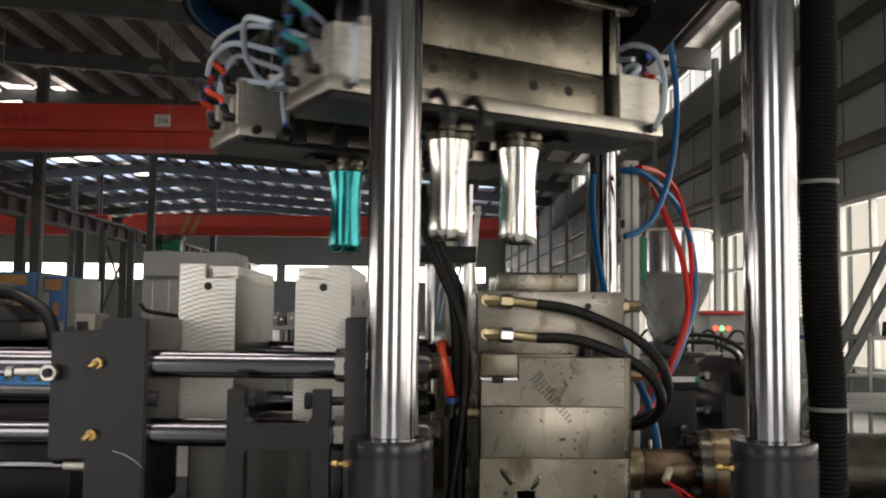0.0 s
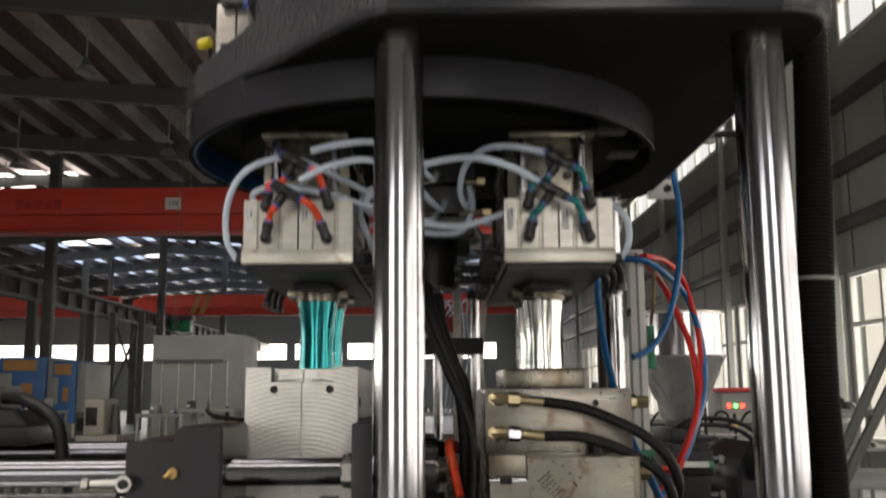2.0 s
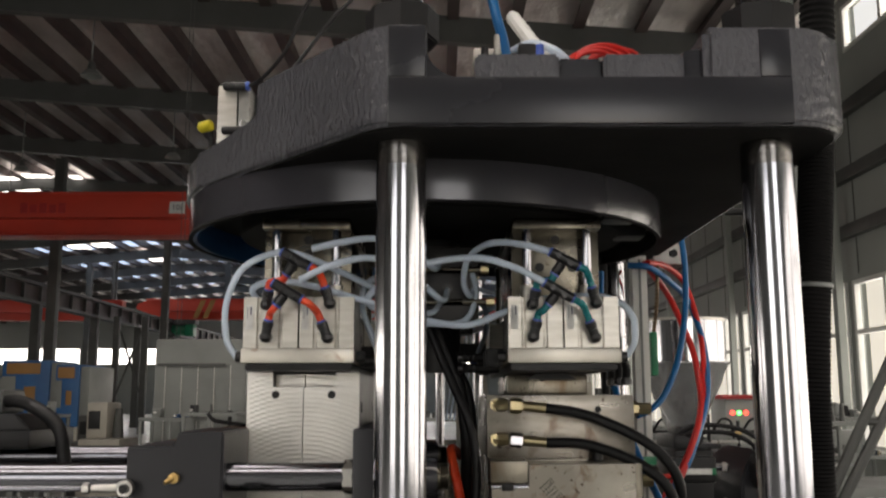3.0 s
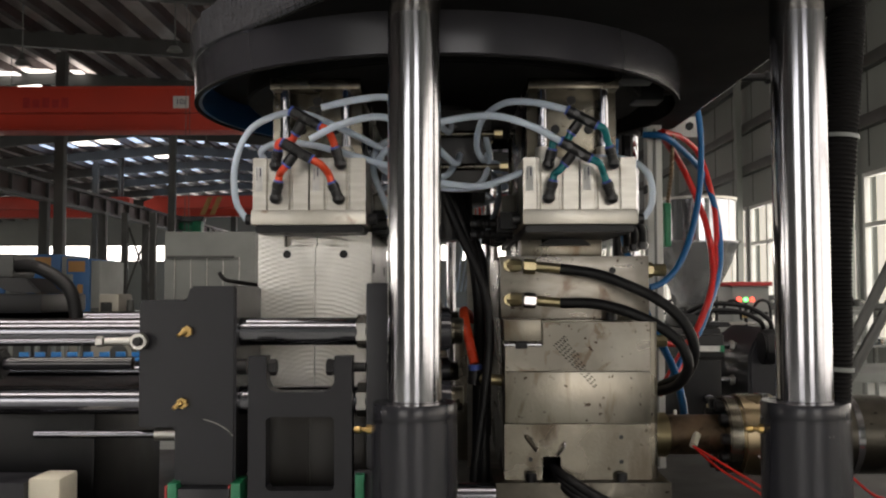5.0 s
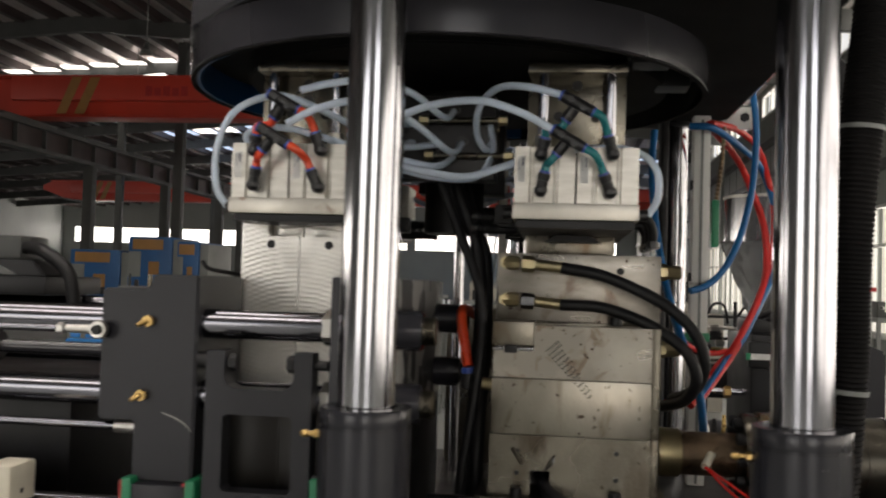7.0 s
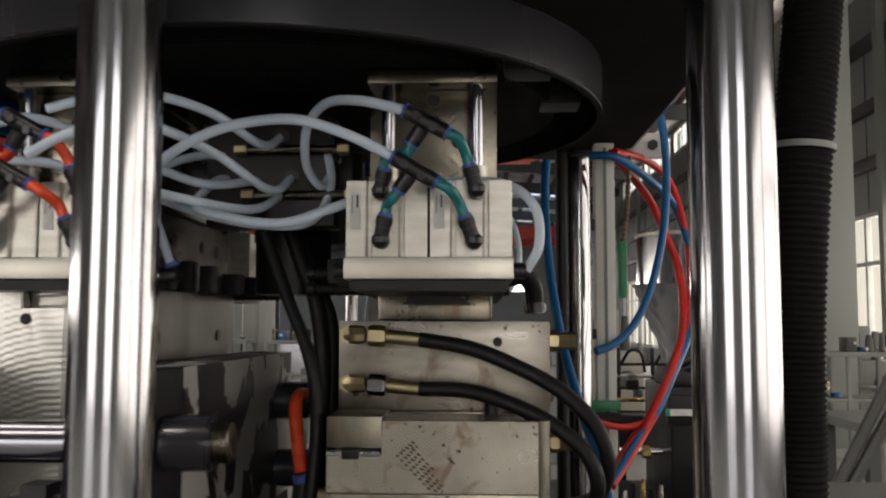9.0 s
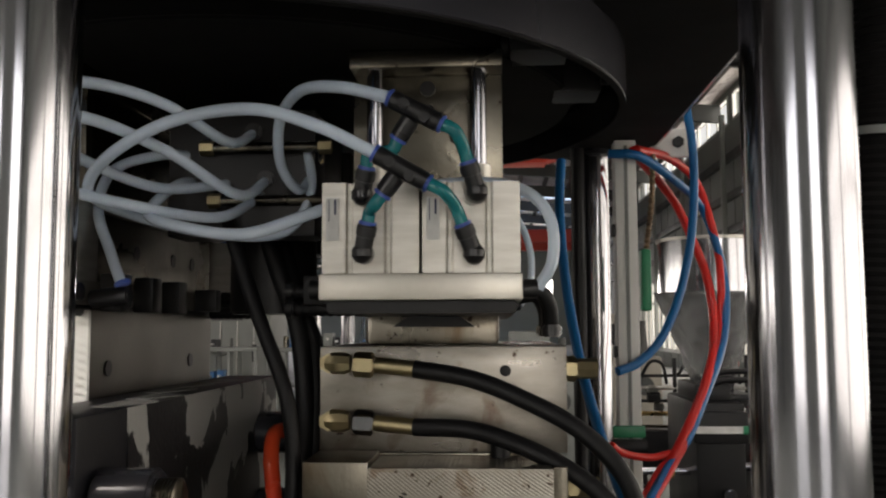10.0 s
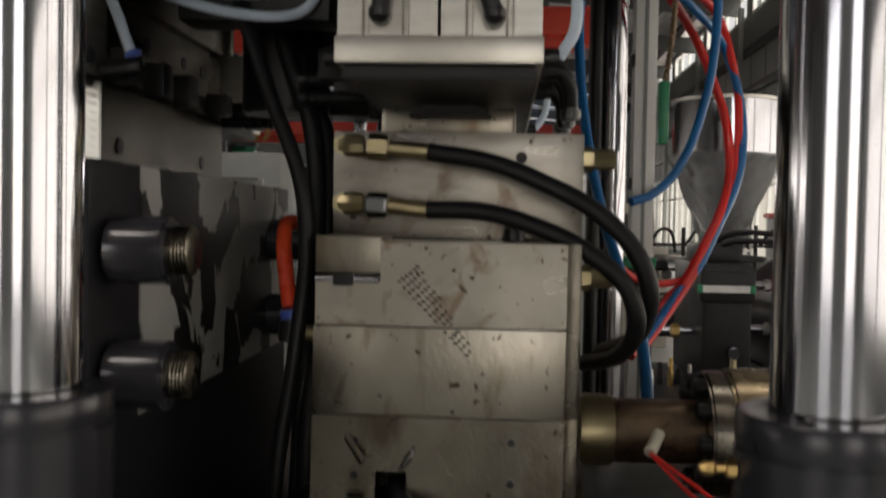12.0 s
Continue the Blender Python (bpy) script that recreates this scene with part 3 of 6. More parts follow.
def spray_booth(x0, x1, y, h):
    c = thing("control_cabinet", "tall pale grey metal booth with thin bright pipes down its front", "cabinet", "tall cabinets")
    part("body", box((x0, y, 0), (x1, y + 0.9, h), 0.02), GREYCAB, c)
    part("top_rail", box((x0 + 0.05, y - 0.05, h - 0.33), (x1 - 0.25, y - 0.03, h - 0.30), 0.003), STRUCT, c)
    for k in range(5):
        x = x0 + 0.14 + 0.2 * k
        part("pipe", cyl((x, y - 0.025, 0.9), (x, y - 0.025, h - 0.32 - 0.03 * (k % 2)), 0.007, seg=8), PLATED, c, "thin bright pipe")
    d = part("door", box((x1 - 0.22, y - 0.03, 0.12), (x1 - 0.02, y - 0.004, h - 0.5), 0.008), GREYCAB, c)
    part("handle", box((x1 - 0.2, y - 0.06, 1.15), (x1 - 0.15, y - 0.031, 1.35), 0.006), BLACK, d)


spray_booth(-3.73, -2.6, 10.2, 2.22)


def parts_bench(x0, x1, y, h, seed):
    """A pale steel bench with a shelf, crowded with small dark fittings."""
    rng = random.Random(seed)
    b = thing("parts_bench", "pale steel bench crowded with small dark machine parts", "bench", "parts benches")
    part("top", box((x0, y, h - 0.04), (x1, y + 0.5, h), 0.004), GREYCAB, b)
    part("shelf", box((x0, y + 0.02, h - 0.42), (x1, y + 0.48, h - 0.39), 0.004), GREYCAB, b)
    for x in (x0 + 0.02, (x0 + x1) / 2, x1 - 0.02):
        for yy in (y + 0.03, y + 0.47):
            part("leg", box((x - 0.016, yy - 0.016, 0), (x + 0.016, yy + 0.016, h - 0.041), 0.002), GREYCAB, b)
    x = x0 + 0.04
    while x < x1 - 0.1:
        w, t = rng.uniform(0.03, 0.10), rng.uniform(0.03, 0.17)
        mat = rng.choice((BLACK, STRUCT, STRUCT, DARK, GREYCAB, OILSTEEL, MBLUE))
        z = h + 0.0005 if rng.random() < 0.65 else h - 0.3895
        if rng.random() < 0.5:
            part("fitting", cyl((x + w / 2, y + 0.2, z), (x + w / 2, y + 0.2, z + t), w / 2, w * rng.uniform(0.25, 0.5), seg=12, bev=0.003), mat, b)
        else:
            q = part("vice", box((x, y + 0.12, z), (x + w, y + 0.3, z + t), 0.006), mat, b)
            part("spindle", cyl((x + w / 2, y + 0.05, z + t * 0.6), (x + w / 2, y + 0.119, z + t * 0.6), 0.012, seg=8), PLATED, q)
        x += w + rng.uniform(0.0, 0.05)


parts_bench(-3.65, -2.95, 9.4, 1.28, 3)
parts_bench(-3.05, -2.45, 9.0, 1.34, 5)
parts_bench(-5.75, -5.0, 10.4, 1.3, 8)
parts_bench(-4.9, -4.3, 8.6, 1.12, 11)
parts_bench(-2.3, -1.3, 9.2, 1.33, 12)
parts_bench(-1.2, 0.0, 9.0, 1.28, 13)
parts_bench(2.7, 3.6, 7.2, 1.28, 17)
parts_bench(3.8, 4.9, 8.2, 1.3, 19)


def cross_brace():
    b = thing("cross_brace", "dark crossed bracing rods between two hall columns", "bracing", kind="structure")
    for x in (-13.9, -12.7):
        part("post", box((x - 0.12, 37.88, 0), (x + 0.12, 38.12, 4.9), 0.01), STRUCT, b)
    part("brace", cyl((-13.78, 37.9, 1.6), (-12.82, 37.9, 4.3), 0.05, seg=8), STRUCT, b)
    part("brace", cyl((-13.78, 38.1, 4.3), (-12.82, 38.1, 1.6), 0.05, seg=8), STRUCT, b)


cross_brace()


def crane_hook():
    h = thing("crane_hook", "black crane hook block hanging on thin ropes", "hook")
    x, y = -4.3, 13.2
    for dx in (-0.03, 0.03):
        part("rope", cyl((x + dx, y, 1.9), (x + dx, y, roof_z(x) + 0.02), 0.005, seg=6), STRUCT, h)
    part("block", box((x - 0.09, y - 0.05, 1.76), (x + 0.09, y + 0.05, 1.899), 0.015), BLACK, h)
    part("hook", tube([(x, y, 1.76), (x, y, 1.70), (x + 0.06, y, 1.65), (x + 0.02, y, 1.58), (x - 0.06, y, 1.61)], 0.02, 10, 5), BLACK, h)


crane_hook()


def small_machine(x, y, w, h, mat, tint):
    m = thing("bench_machine", f"{tint} bench machine with small fittings standing on the floor", "machine", "bench machines")
    part("cabinet", box((x, y, 0), (x + w, y + 0.7, h * 0.7), 0.02), mat, m)
    part("head", box((x + 0.1 * w, y + 0.1, h * 0.7 + 0.001), (x + 0.6 * w, y + 0.6, h), 0.03), mat, m)
    part("spindle", cyl((x + 0.75 * w, y + 0.3, h * 0.7), (x + 0.75 * w, y + 0.3, h * 0.95), 0.07, 0.04), STRUCT, m)
    part("screen", box((x + 0.16 * w, y + 0.085, h * 0.78), (x + 0.44 * w, y + 0.097, h * 0.93), 0.004), BLACK, m)
    part("handwheel", cyl((x + 0.7 * w, y - 0.05, h * 0.5), (x + 0.7 * w, y - 0.004, h * 0.5), 0.11, bev=0.01), STRUCT, m)


for q in ((-4.55, 10.0, 0.5, 1.45, BEIGE, "beige"), (-5.6, 12.4, 0.7, 1.25, STRUCT, "dark grey"), (-2.25, 11.0, 0.8, 1.35, GREYCAB, "pale grey"),
          (-1.2, 10.4, 0.7, 1.5, BEIGE, "beige"), (-6.4, 11.0, 0.9, 1.15, STRUCT, "dark grey"), (0.1, 9.4, 0.9, 1.5, GREYCAB, "pale grey"),
          (1.3, 10.5, 0.7, 1.7, BEIGE, "beige"), (5.4, 9.2, 0.8, 1.5, BEIGE, "beige"), (4.6, 11.5, 0.9, 1.5, GREYCAB, "pale grey")):
    small_machine(*q)


def control_box():
    c = thing("control_box", "grey electrical control box with a red top and lit indicators", "control box")
    x0, x1, y, z = 1.70, 1.95, 5.0, 1.49
    part("body", box((x0, y, 0.6), (x1, y + 0.35, z), 0.01), GREYCAB, c)
    part("lid", box((x0 - 0.02, y - 0.02, z + 0.001), (x1 + 0.02, y + 0.37, z + 0.03), 0.008), REDEND, c, "dark red top")
    part("stand", box((x0 + 0.05, y + 0.05, 0), (x1 - 0.05, y + 0.3, 0.599), 0.01), STRUCT, c)
    for k, g in enumerate((REDLED, GREENLED, REDLED)):
        part("indicator", cyl((x0 + 0.045 + 0.045 * k, y - 0.012, z - 0.09), (x0 + 0.045 + 0.045 * k, y + 0.001, z - 0.09), 0.014, seg=12), g, c, ("red", "green", "red")[k] + " lit indicator")
    part("door", box((x0 + 0.015, y - 0.012, 0.7), (x1 - 0.015, y - 0.001, z - 0.16), 0.005), GREYCAB, c)


control_box()


def stair_rail():
    """Sloping dark steel struts beside the side windows."""
    r = thing("steel_strut", "dark sloping steel struts near the side windows", "steel strut")
    part("strut", cyl((1.60, 4.2, 0.1), (2.75, 4.2, 2.3), 0.032, seg=10), STRUCT, r)
    part("strut", cyl((1.64, 4.2, 0.1), (2.74, 4.2, 2.0), 0.032, seg=10), STRUCT, r)
    part("tie", cyl((2.26, 4.2, 1.36), (2.37, 4.2, 1.36), 0.022, seg=10), STRUCT, r)
    part("foot", box((1.5, 4.05, 0), (1.8, 4.35, 0.13), 0.01), STRUCT, r)


stair_rail()


def bench():
    b = thing("work_bench", "grey metal work bench under the windows", "bench")
    part("top", box((2.6, 5.6, 0.78), (6.4, 6.6, 0.85), 0.01), GREYCAB, b)
    for x in (2.7, 6.3):
        for y in (5.7, 6.5):
            part("leg", box((x - 0.04, y - 0.04, 0), (x + 0.04, y + 0.04, 0.779), 0.004), STRUCT, b)


bench()


# ---- the press: bed ----
def bed():
    b = thing("machine_bed", "dark grey painted steel machine bed on the floor", "machine bed")
    part("frame", box((-2.2, -0.10, 0), (1.3, 1.35, 0.98), 0.012), DARK, b)
    part("top_plate", box((-2.2, -0.06, 0.981), (1.25, 1.3, 1.02), 0.006), DECK, b, "oily dark top plate")
    part("rail", cyl((-2.0, 0.11, 1.125), (-0.56, 0.11, 1.125), 0.016), BARCHROME, b, "chrome guide rail")
    part("rail", cyl((-0.215, 0.2, 1.13), (-0.15, 0.2, 1.13), 0.02), BARCHROME, b, "chrome guide rail")
    part("rail_support", box((-2.0, 0.095, 1.0205), (-0.56, 0.125, 1.108), 0.003), DARK, b)
    return b


bed()


def column_base(x):
    c = thing("column_base", "dark grey painted tie-rod cylinder on the machine bed", "column base", "column bases")
    part("barrel", cyl((x, 0, 1.0205), (x, 0, 1.278), 0.0585, bev=0.003, seg=48), SMOOTHDARK, c)
    part("collar", lathe([(0.0375, 0), (0.0575, 0.0), (0.0578, 0.001), (0.0578, 0.0185), (0.0565, 0.0205), (0.041, 0.0215), (0.0375, 0.020), (0.0375, 0)],
                         Matrix.Translation((x, 0, 1.2785)), 48), SMOOTHDARK, c)
    n = part("grease_nipple", hexbolt((x - 0.0583, -0.004, 1.262), (-1, 0, 0), 0.0062, 0.007), BRASS, c, "brass grease nipple")
    part("nipple_tip", lathe([(0, 0), (0.0035, 0), (0.0035, 0.006), (0.0052, 0.008), (0.0052, 0.013), (0.0025, 0.017), (0, 0.017)], Matrix.Translation((x - 0.0655, -0.004, 1.262)) @ Matrix.Rotation(radians(-90), 4, "Y"), 14), BRASS, n)
    return c


column_base(-0.27)
column_base(0.261)


# ---- upper platen with tie rods, keyed as one thing ----
platen = thing("upper_platen", "dark grey cast upper platen gliding with its chrome tie rods", "press platen")
PZ = 1.867
CORNERS = [(-0.259, 0.0, 0.094), (0.272, 0.0, 0.094), (CX, CY, 0.49), (0.235, 1.10, 0.13)]


def grown(d):
    return hull([(x, y, r + d) for x, y, r in CORNERS])


def clipped(pts, axis, limit, sign):
    """The part of an outline on one side of a line."""
    out = []
    for a, b in zip(pts, pts[1:] + pts[:1]):
        ia, ib = sign * (a[axis] - limit) >= 0, sign * (b[axis] - limit) >= 0
        if ia:
            out.append(a)
        if ia != ib:
            t = (limit - a[axis]) / (b[axis] - a[axis])
            out.append((a[0] + t * (b[0] - a[0]), a[1] + t * (b[1] - a[1])))
    return out


def shoulder():
    """Raised rim running down from the front boss along the platen's long side."""
    bm = bmesh.new()
    rows = []
    for k in range(25):
        t = k / 24
        x, y = -0.330 - 0.315 * t, -0.0605 + 0.36 * t
        nx, ny = -0.752, -0.659
        top = PZ + 0.0685 + 0.074 * (1 - t) ** 1.35 + 0.001
        rows.append([bm.verts.new(p) for p in ((x + 0.0012 * nx, y + 0.0012 * ny, PZ + 0.004), (x + 0.0012 * nx, y + 0.0012 * ny, top - 0.006), (x - 0.006 * nx, y - 0.006 * ny, top),
                                               (x - 0.06 * nx, y - 0.06 * ny, top - 0.004), (x - 0.07 * nx, y - 0.07 * ny, PZ + 0.004))])
    for a, b in zip(rows, rows[1:]):
        for j in range(4):
            bm.faces.new((a[j], a[j + 1], b[j + 1], b[j]))
    bm.faces.new(rows[0])
    bm.faces.new(rows[-1][::-1])
    bmesh.ops.recalc_face_normals(bm, faces=bm.faces[:])
    return bm


def platen_parts():
    part("body", prism(grown(0), PZ, PZ + 0.068, 0.006), CAST, platen)
    edge = grown(0.0015)
    left = clipped(clipped(edge, 0, -0.232, -1), 1, 0.15, -1)
    right = clipped(clipped(edge, 0, 0.150, 1), 1, 0.17, -1)
    part("boss", prism(left, PZ + 0.0025, PZ + 0.146, 0.008), CAST, platen, "raised rough cast boss")
    part("boss", prism(right, PZ + 0.0025, PZ + 0.142, 0.010), CAST, platen, "raised rough cast boss")
    part("shoulder", shoulder(), CAST, platen, "rough cast rim sloping down from the boss")
    fillet = [(-0.2325, PZ + 0.069), (-0.180, PZ + 0.069)] + [(-0.2325 + 0.0525 * (1 - math.sin(a)), PZ + 0.069 + 0.045 * (1 - math.cos(a))) for a in [math.pi / 2 * k / 8 for k in range(1, 9)]]
    part("fillet", prism(fillet, -0.12, 0.086, 0, Matrix.Rotation(radians(90), 4, "X")), SMOOTHDARK, platen)
    part("ledge", prism([(-0.165, -0.072), (-0.047, -0.072), (-0.047, 0.28), (-0.165, 0.28)], PZ + 0.0685, PZ + 0.110, 0.004), CAST, platen, "rough cast raised ledge")
    part("ledge", prism([(-0.0465, -0.058), (0.0145, -0.058), (0.0145, 0.28), (-0.0465, 0.28)], PZ + 0.0685, PZ + 0.108, 0.003), SMOOTHDARK, platen, "smooth set-back ledge")
    part("ledge", prism([(0.015, -0.072), (0.128, -0.072), (0.128, 0.28), (0.015, 0.28)], PZ + 0.0685, PZ + 0.110, 0.004), CAST, platen, "rough cast raised ledge")
    part("ledge", prism([(0.1285, -0.064), (0.1495, -0.076), (0.1495, 0.28), (0.1285, 0.28)], PZ + 0.0685, PZ + 0.116, 0.002), SMOOTHDARK, platen, "smooth set-back ledge")
    part("front_face", box((-0.285, -0.0978, PZ + 0.001), (0.268, -0.06, PZ + 0.0672), 0.002), SMOOTHDARK, platen, "smooth machined front face")
    part("front_face", box((-0.285, -0.0976, PZ + 0.0674), (-0.2335, -0.06, PZ + 0.142), 0.002), SMOOTHDARK, platen, "smooth machined front face")
    part("front_face", box((0.225, -0.0976, PZ + 0.0674), (0.268, -0.06, PZ + 0.136), 0.002), SMOOTHDARK, platen, "smooth machined front face")
    part("crown", prism(hull([(CX, CY, 0.30), (0.1, 0.5, 0.2)]), PZ + 0.0687, PZ + 0.105, 0.01), CAST, platen)
    # black sheet added for the shade under the platen
    part("underside", prism(grown(-0.012), PZ - 0.0022, PZ - 0.0002), BLACKSHADE, platen, "black sheet for the shade under the platen")
    # skirt ring under the platen, blue inside
    sx, sy = -0.243, 0.54
    part("skirt", lathe([(0.456, 0), (0.461, 0), (0.463, 0.002), (0.463, 0.0655), (0.456, 0.0655), (0.456, 0)], Matrix.Translation((sx, sy, 1.799)), 96), SKIRT, platen, "dark smooth ring skirt")
    # added strip that blackens the skirt's lower edge for shade
    part("skirt_lip", lathe([(0.4550, 0), (0.4632, 0), (0.4632, 0.0018), (0.4550, 0.0018), (0.4550, 0)], Matrix.Translation((sx, sy, 1.7970)), 96), BLACKSHADE, platen, "black strip for the shade on the lower lip")
    lining = lathe([(0.4485, 0.001), (0.4555, 0.001), (0.4555, 0.065), (0.4485, 0.065), (0.4485, 0.001)], None, 96)
    bmesh.ops.delete(lining, geom=[f for f in lining.faces if f.calc_center_median().x > 0.12], context="FACES")
    lining.transform(Matrix.Translation((sx, sy, 1.799)))
    part("skirt_lining", lining, BLUEPAINT, platen, "blue painted inside of the skirt")
    # near black to hold the shade inside the skirt
    part("skirt_floor", cyl((sx, sy, 1.8525), (sx, sy, 1.862), 0.4475, seg=80), BLACKSHADE, platen, "ring plate blackened for shade")
    # black limit block inside the skirt
    part("limit_block", box((0.075, 0.30, 1.812), (0.135, 0.36, 1.852), 0.003), BLACK, platen)
    part("limit_roller", cyl((0.045, 0.33, 1.826), (0.074, 0.33, 1.826), 0.013, bev=0.002), BLACK, platen)
    part("limit_roller", cyl((0.136, 0.33, 1.826), (0.158, 0.33, 1.826), 0.010, bev=0.002), BLACK, platen)
    for x in (-0.27, 0.261):
        part("tie_rod", cyl((x, 0, 1.03), (x, 0, PZ - 0.038), 0.0368, seg=64), CHROME, platen, "polished chrome tie rod")
        part("rod_shoulder", cyl((x, 0, PZ - 0.0378), (x, 0, PZ - 0.0025), 0.0362, seg=64), WORNROD, platen, "browned rod shoulder")
        part("rod_top", cyl((x, 0, PZ + 0.151), (x, 0, PZ + 0.50), 0.032, seg=48), CHROME, platen)
        part("rod_nut", cyl((x, 0, PZ + 0.1505), (x, 0, PZ + 0.20), 0.055, seg=8, bev=0.003), BLACK, platen)
    part("rear_rod", cyl((0.247, 1.12, 1.021), (0.247, 1.12, PZ - 0.0025), 0.0245, seg=40), CHROME, platen, "polished chrome rear tie rod")
    part("rod_sleeve", cyl((0.247, 1.12, PZ - 0.016), (0.247, 1.12, PZ - 0.0025), 0.031, seg=32, bev=0.003), SMOOTHDARK, platen)
    part("side_pipe", cyl((0.212, 1.10, 1.021), (0.212, 1.10, PZ - 0.0025), 0.013, seg=20), BLACK, platen, "dark pipe beside the rear rod")
    # slotted eye and small bracket under the right side
    part("latch", tube([(0.462, 0.62, PZ + 0.022), (0.474, 0.62, PZ + 0.018), (0.48, 0.62, PZ + 0.002), (0.482, 0.62, PZ - 0.045)], 0.0115, 12, 5), BLACK, platen, "black toggle latch")
    part("latch_pin", cyl((0.36, 0.62, PZ + 0.022), (0.462, 0.62, PZ + 0.022), 0.008), BLACK, platen)
    part("latch_nut", hexbolt((0.43, 0.62, PZ + 0.022), (1, 0, 0), 0.014, 0.014), BLACK, platen)
    part("corner_plate", box((0.345, 1.085, PZ - 0.022), (0.425, 1.10, PZ + 0.03), 0.003), WHITEPAINT, platen, "white bracket plate")
    part("corner_screw", hexbolt((0.395, 1.0845, PZ + 0.004), (0, -1, 0), 0.011, 0.01), BLACK, platen)
    part("side_valve", box((0.13, 0.46, PZ - 0.058), (0.185, 0.52, PZ - 0.001), 0.004), BLACK, platen)
    part("side_valve", cyl((0.11, 0.49, PZ - 0.03), (0.205, 0.49, PZ - 0.03), 0.012), BLACK, platen)
    # on top: small cylinder and hoses
    ac = part("air_cylinder", box((-0.640, 0.40, PZ + 0.0685), (-0.603, 0.455, PZ + 0.226), 0.003), SATIN, platen, "aluminium air cylinder")
    part("cylinder_half", box((-0.600, 0.40, PZ + 0.0685), (-0.580, 0.455, PZ + 0.222), 0.003), PLATED, ac)
    part("cylinder_cap", box((-0.638, 0.402, PZ + 0.2262), (-0.584, 0.453, PZ + 0.232), 0.002), BLACK, ac)
    for z in (PZ + 0.135, PZ + 0.222):
        part("cylinder_fitting", cyl((-0.628, 0.392, z), (-0.585, 0.392, z), 0.008, bev=0.002), PLASTIC, platen)
        part("fitting_ring", cyl((-0.5848, 0.392, z), (-0.578, 0.392, z), 0.009), BLUERING, platen, "blue release ring")
    part("sensor_cap", cyl((-0.674, 0.41, PZ + 0.145), (-0.650, 0.40, PZ + 0.148), 0.011, bev=0.002), surf("yellow_plastic", (0.7, 0.6, 0.03), None, 0.4), platen, "yellow sensor cap")
    part("sensor_arm", cyl((-0.655, 0.42, PZ + 0.0685), (-0.655, 0.42, PZ + 0.145), 0.004), BLACK, platen)
    part("cable", tube([(-0.58, 0.39, PZ + 0.222), (-0.55, 0.36, PZ + 0.225), (-0.50, 0.33, PZ + 0.27), (-0.45, 0.3, PZ + 0.36), (-0.36, 0.28, PZ + 0.45)], 0.004, 8), RUBBER, platen)
    part("cable", tube([(-0.58, 0.39, PZ + 0.135), (-0.55, 0.34, PZ + 0.15), (-0.48, 0.31, PZ + 0.23), (-0.40, 0.3, PZ + 0.33), (-0.33, 0.3, PZ + 0.40)], 0.004, 8), RUBBER, platen)
    part("red_pipe", cyl((-0.366, 0.12, PZ + 0.0685), (-0.366, 0.12, PZ + 0.165), 0.005), REDTUBE, platen)
    part("white_hose", tube([(0.0, 0.1, PZ + 0.121), (-0.02, 0.09, PZ + 0.165), (-0.07, 0.1, PZ + 0.19), (-0.12, 0.12, PZ + 0.165), (-0.14, 0.12, PZ + 0.121)], 0.008, 10), WHITETUBE, platen)
    part("blue_hose", tube([(-0.11, 0.06, PZ + 0.121), (-0.115, 0.05, PZ + 0.17), (-0.13, 0.06, PZ + 0.24), (-0.15, 0.1, PZ + 0.4)], 0.008, 10), BLUETUBE, platen)
    part("red_hose", tube([(0.10, 0.1, PZ + 0.127), (0.06, 0.07, PZ + 0.145), (0.02, 0.09, PZ + 0.15), (0.0, 0.14, PZ + 0.18), (0.04, 0.2, PZ + 0.22)], 0.006, 10), REDTUBE, platen)
    part("red_hose", tube([(0.12, 0.12, PZ + 0.127), (0.08, 0.09, PZ + 0.14), (0.03, 0.07, PZ + 0.135), (-0.01, 0.1, PZ + 0.14)], 0.006, 10), REDTUBE, platen)
    part("valve_block", box((-0.16, 0.14, PZ + 0.121), (-0.08, 0.22, PZ + 0.2), 0.004), SATIN, platen)
    part("valve_block", box((-0.09, 0.09, PZ + 0.121), (-0.05, 0.13, PZ + 0.19), 0.004), PLASTIC, platen)
    for k in range(7):
        r, dx = 0.030 + 0.006 * (k % 3), 0.008 * k
        ring = [(0.02 + dx + r * math.cos(a), 0.02 + 0.01 * k, PZ + 0.112 + 0.6 * r + 0.6 * r * math.sin(a) + 0.002 * k) for a in [math.pi * (j - 1) / 6 for j in range(9)]]
        part("red_wire", tube(ring, 0.0032, 8, 5), REDTUBE, platen, "coiled red wire")
    for k, (x, h) in enumerate(((-0.145, 0.055), (-0.125, 0.075), (-0.10, 0.045), (-0.06, 0.06), (0.06, 0.03), (0.10, 0.04))):
        part("air_fitting", cyl((x, 0.05, PZ + 0.1105), (x, 0.05, PZ + 0.1105 + h), 0.008, 0.006, seg=12, bev=0.001), (PLASTIC, SATIN, PLASTIC, BLUERING, PLASTIC, ZINC)[k], platen)
    part("ribbed_hose", tube([(-0.03, 0.07, PZ + 0.13), (-0.05, 0.1, PZ + 0.17), (-0.09, 0.2, PZ + 0.28)], 0.012, 10, 14, ribs=0.08), WHITEPAINT, platen)


platen_parts()

# ---- rotary head ----
head = thing("rotary_head", "rotary head with two rows of neck clamps, air cylinders and tubes", "rotary head", at=(CX, CY, 0))
FLIP = Matrix.Rotation(math.pi, 4, "Z")


def local(bm):
    bm.transform(Matrix.Translation((-CX, -CY, 0)))
    return bm


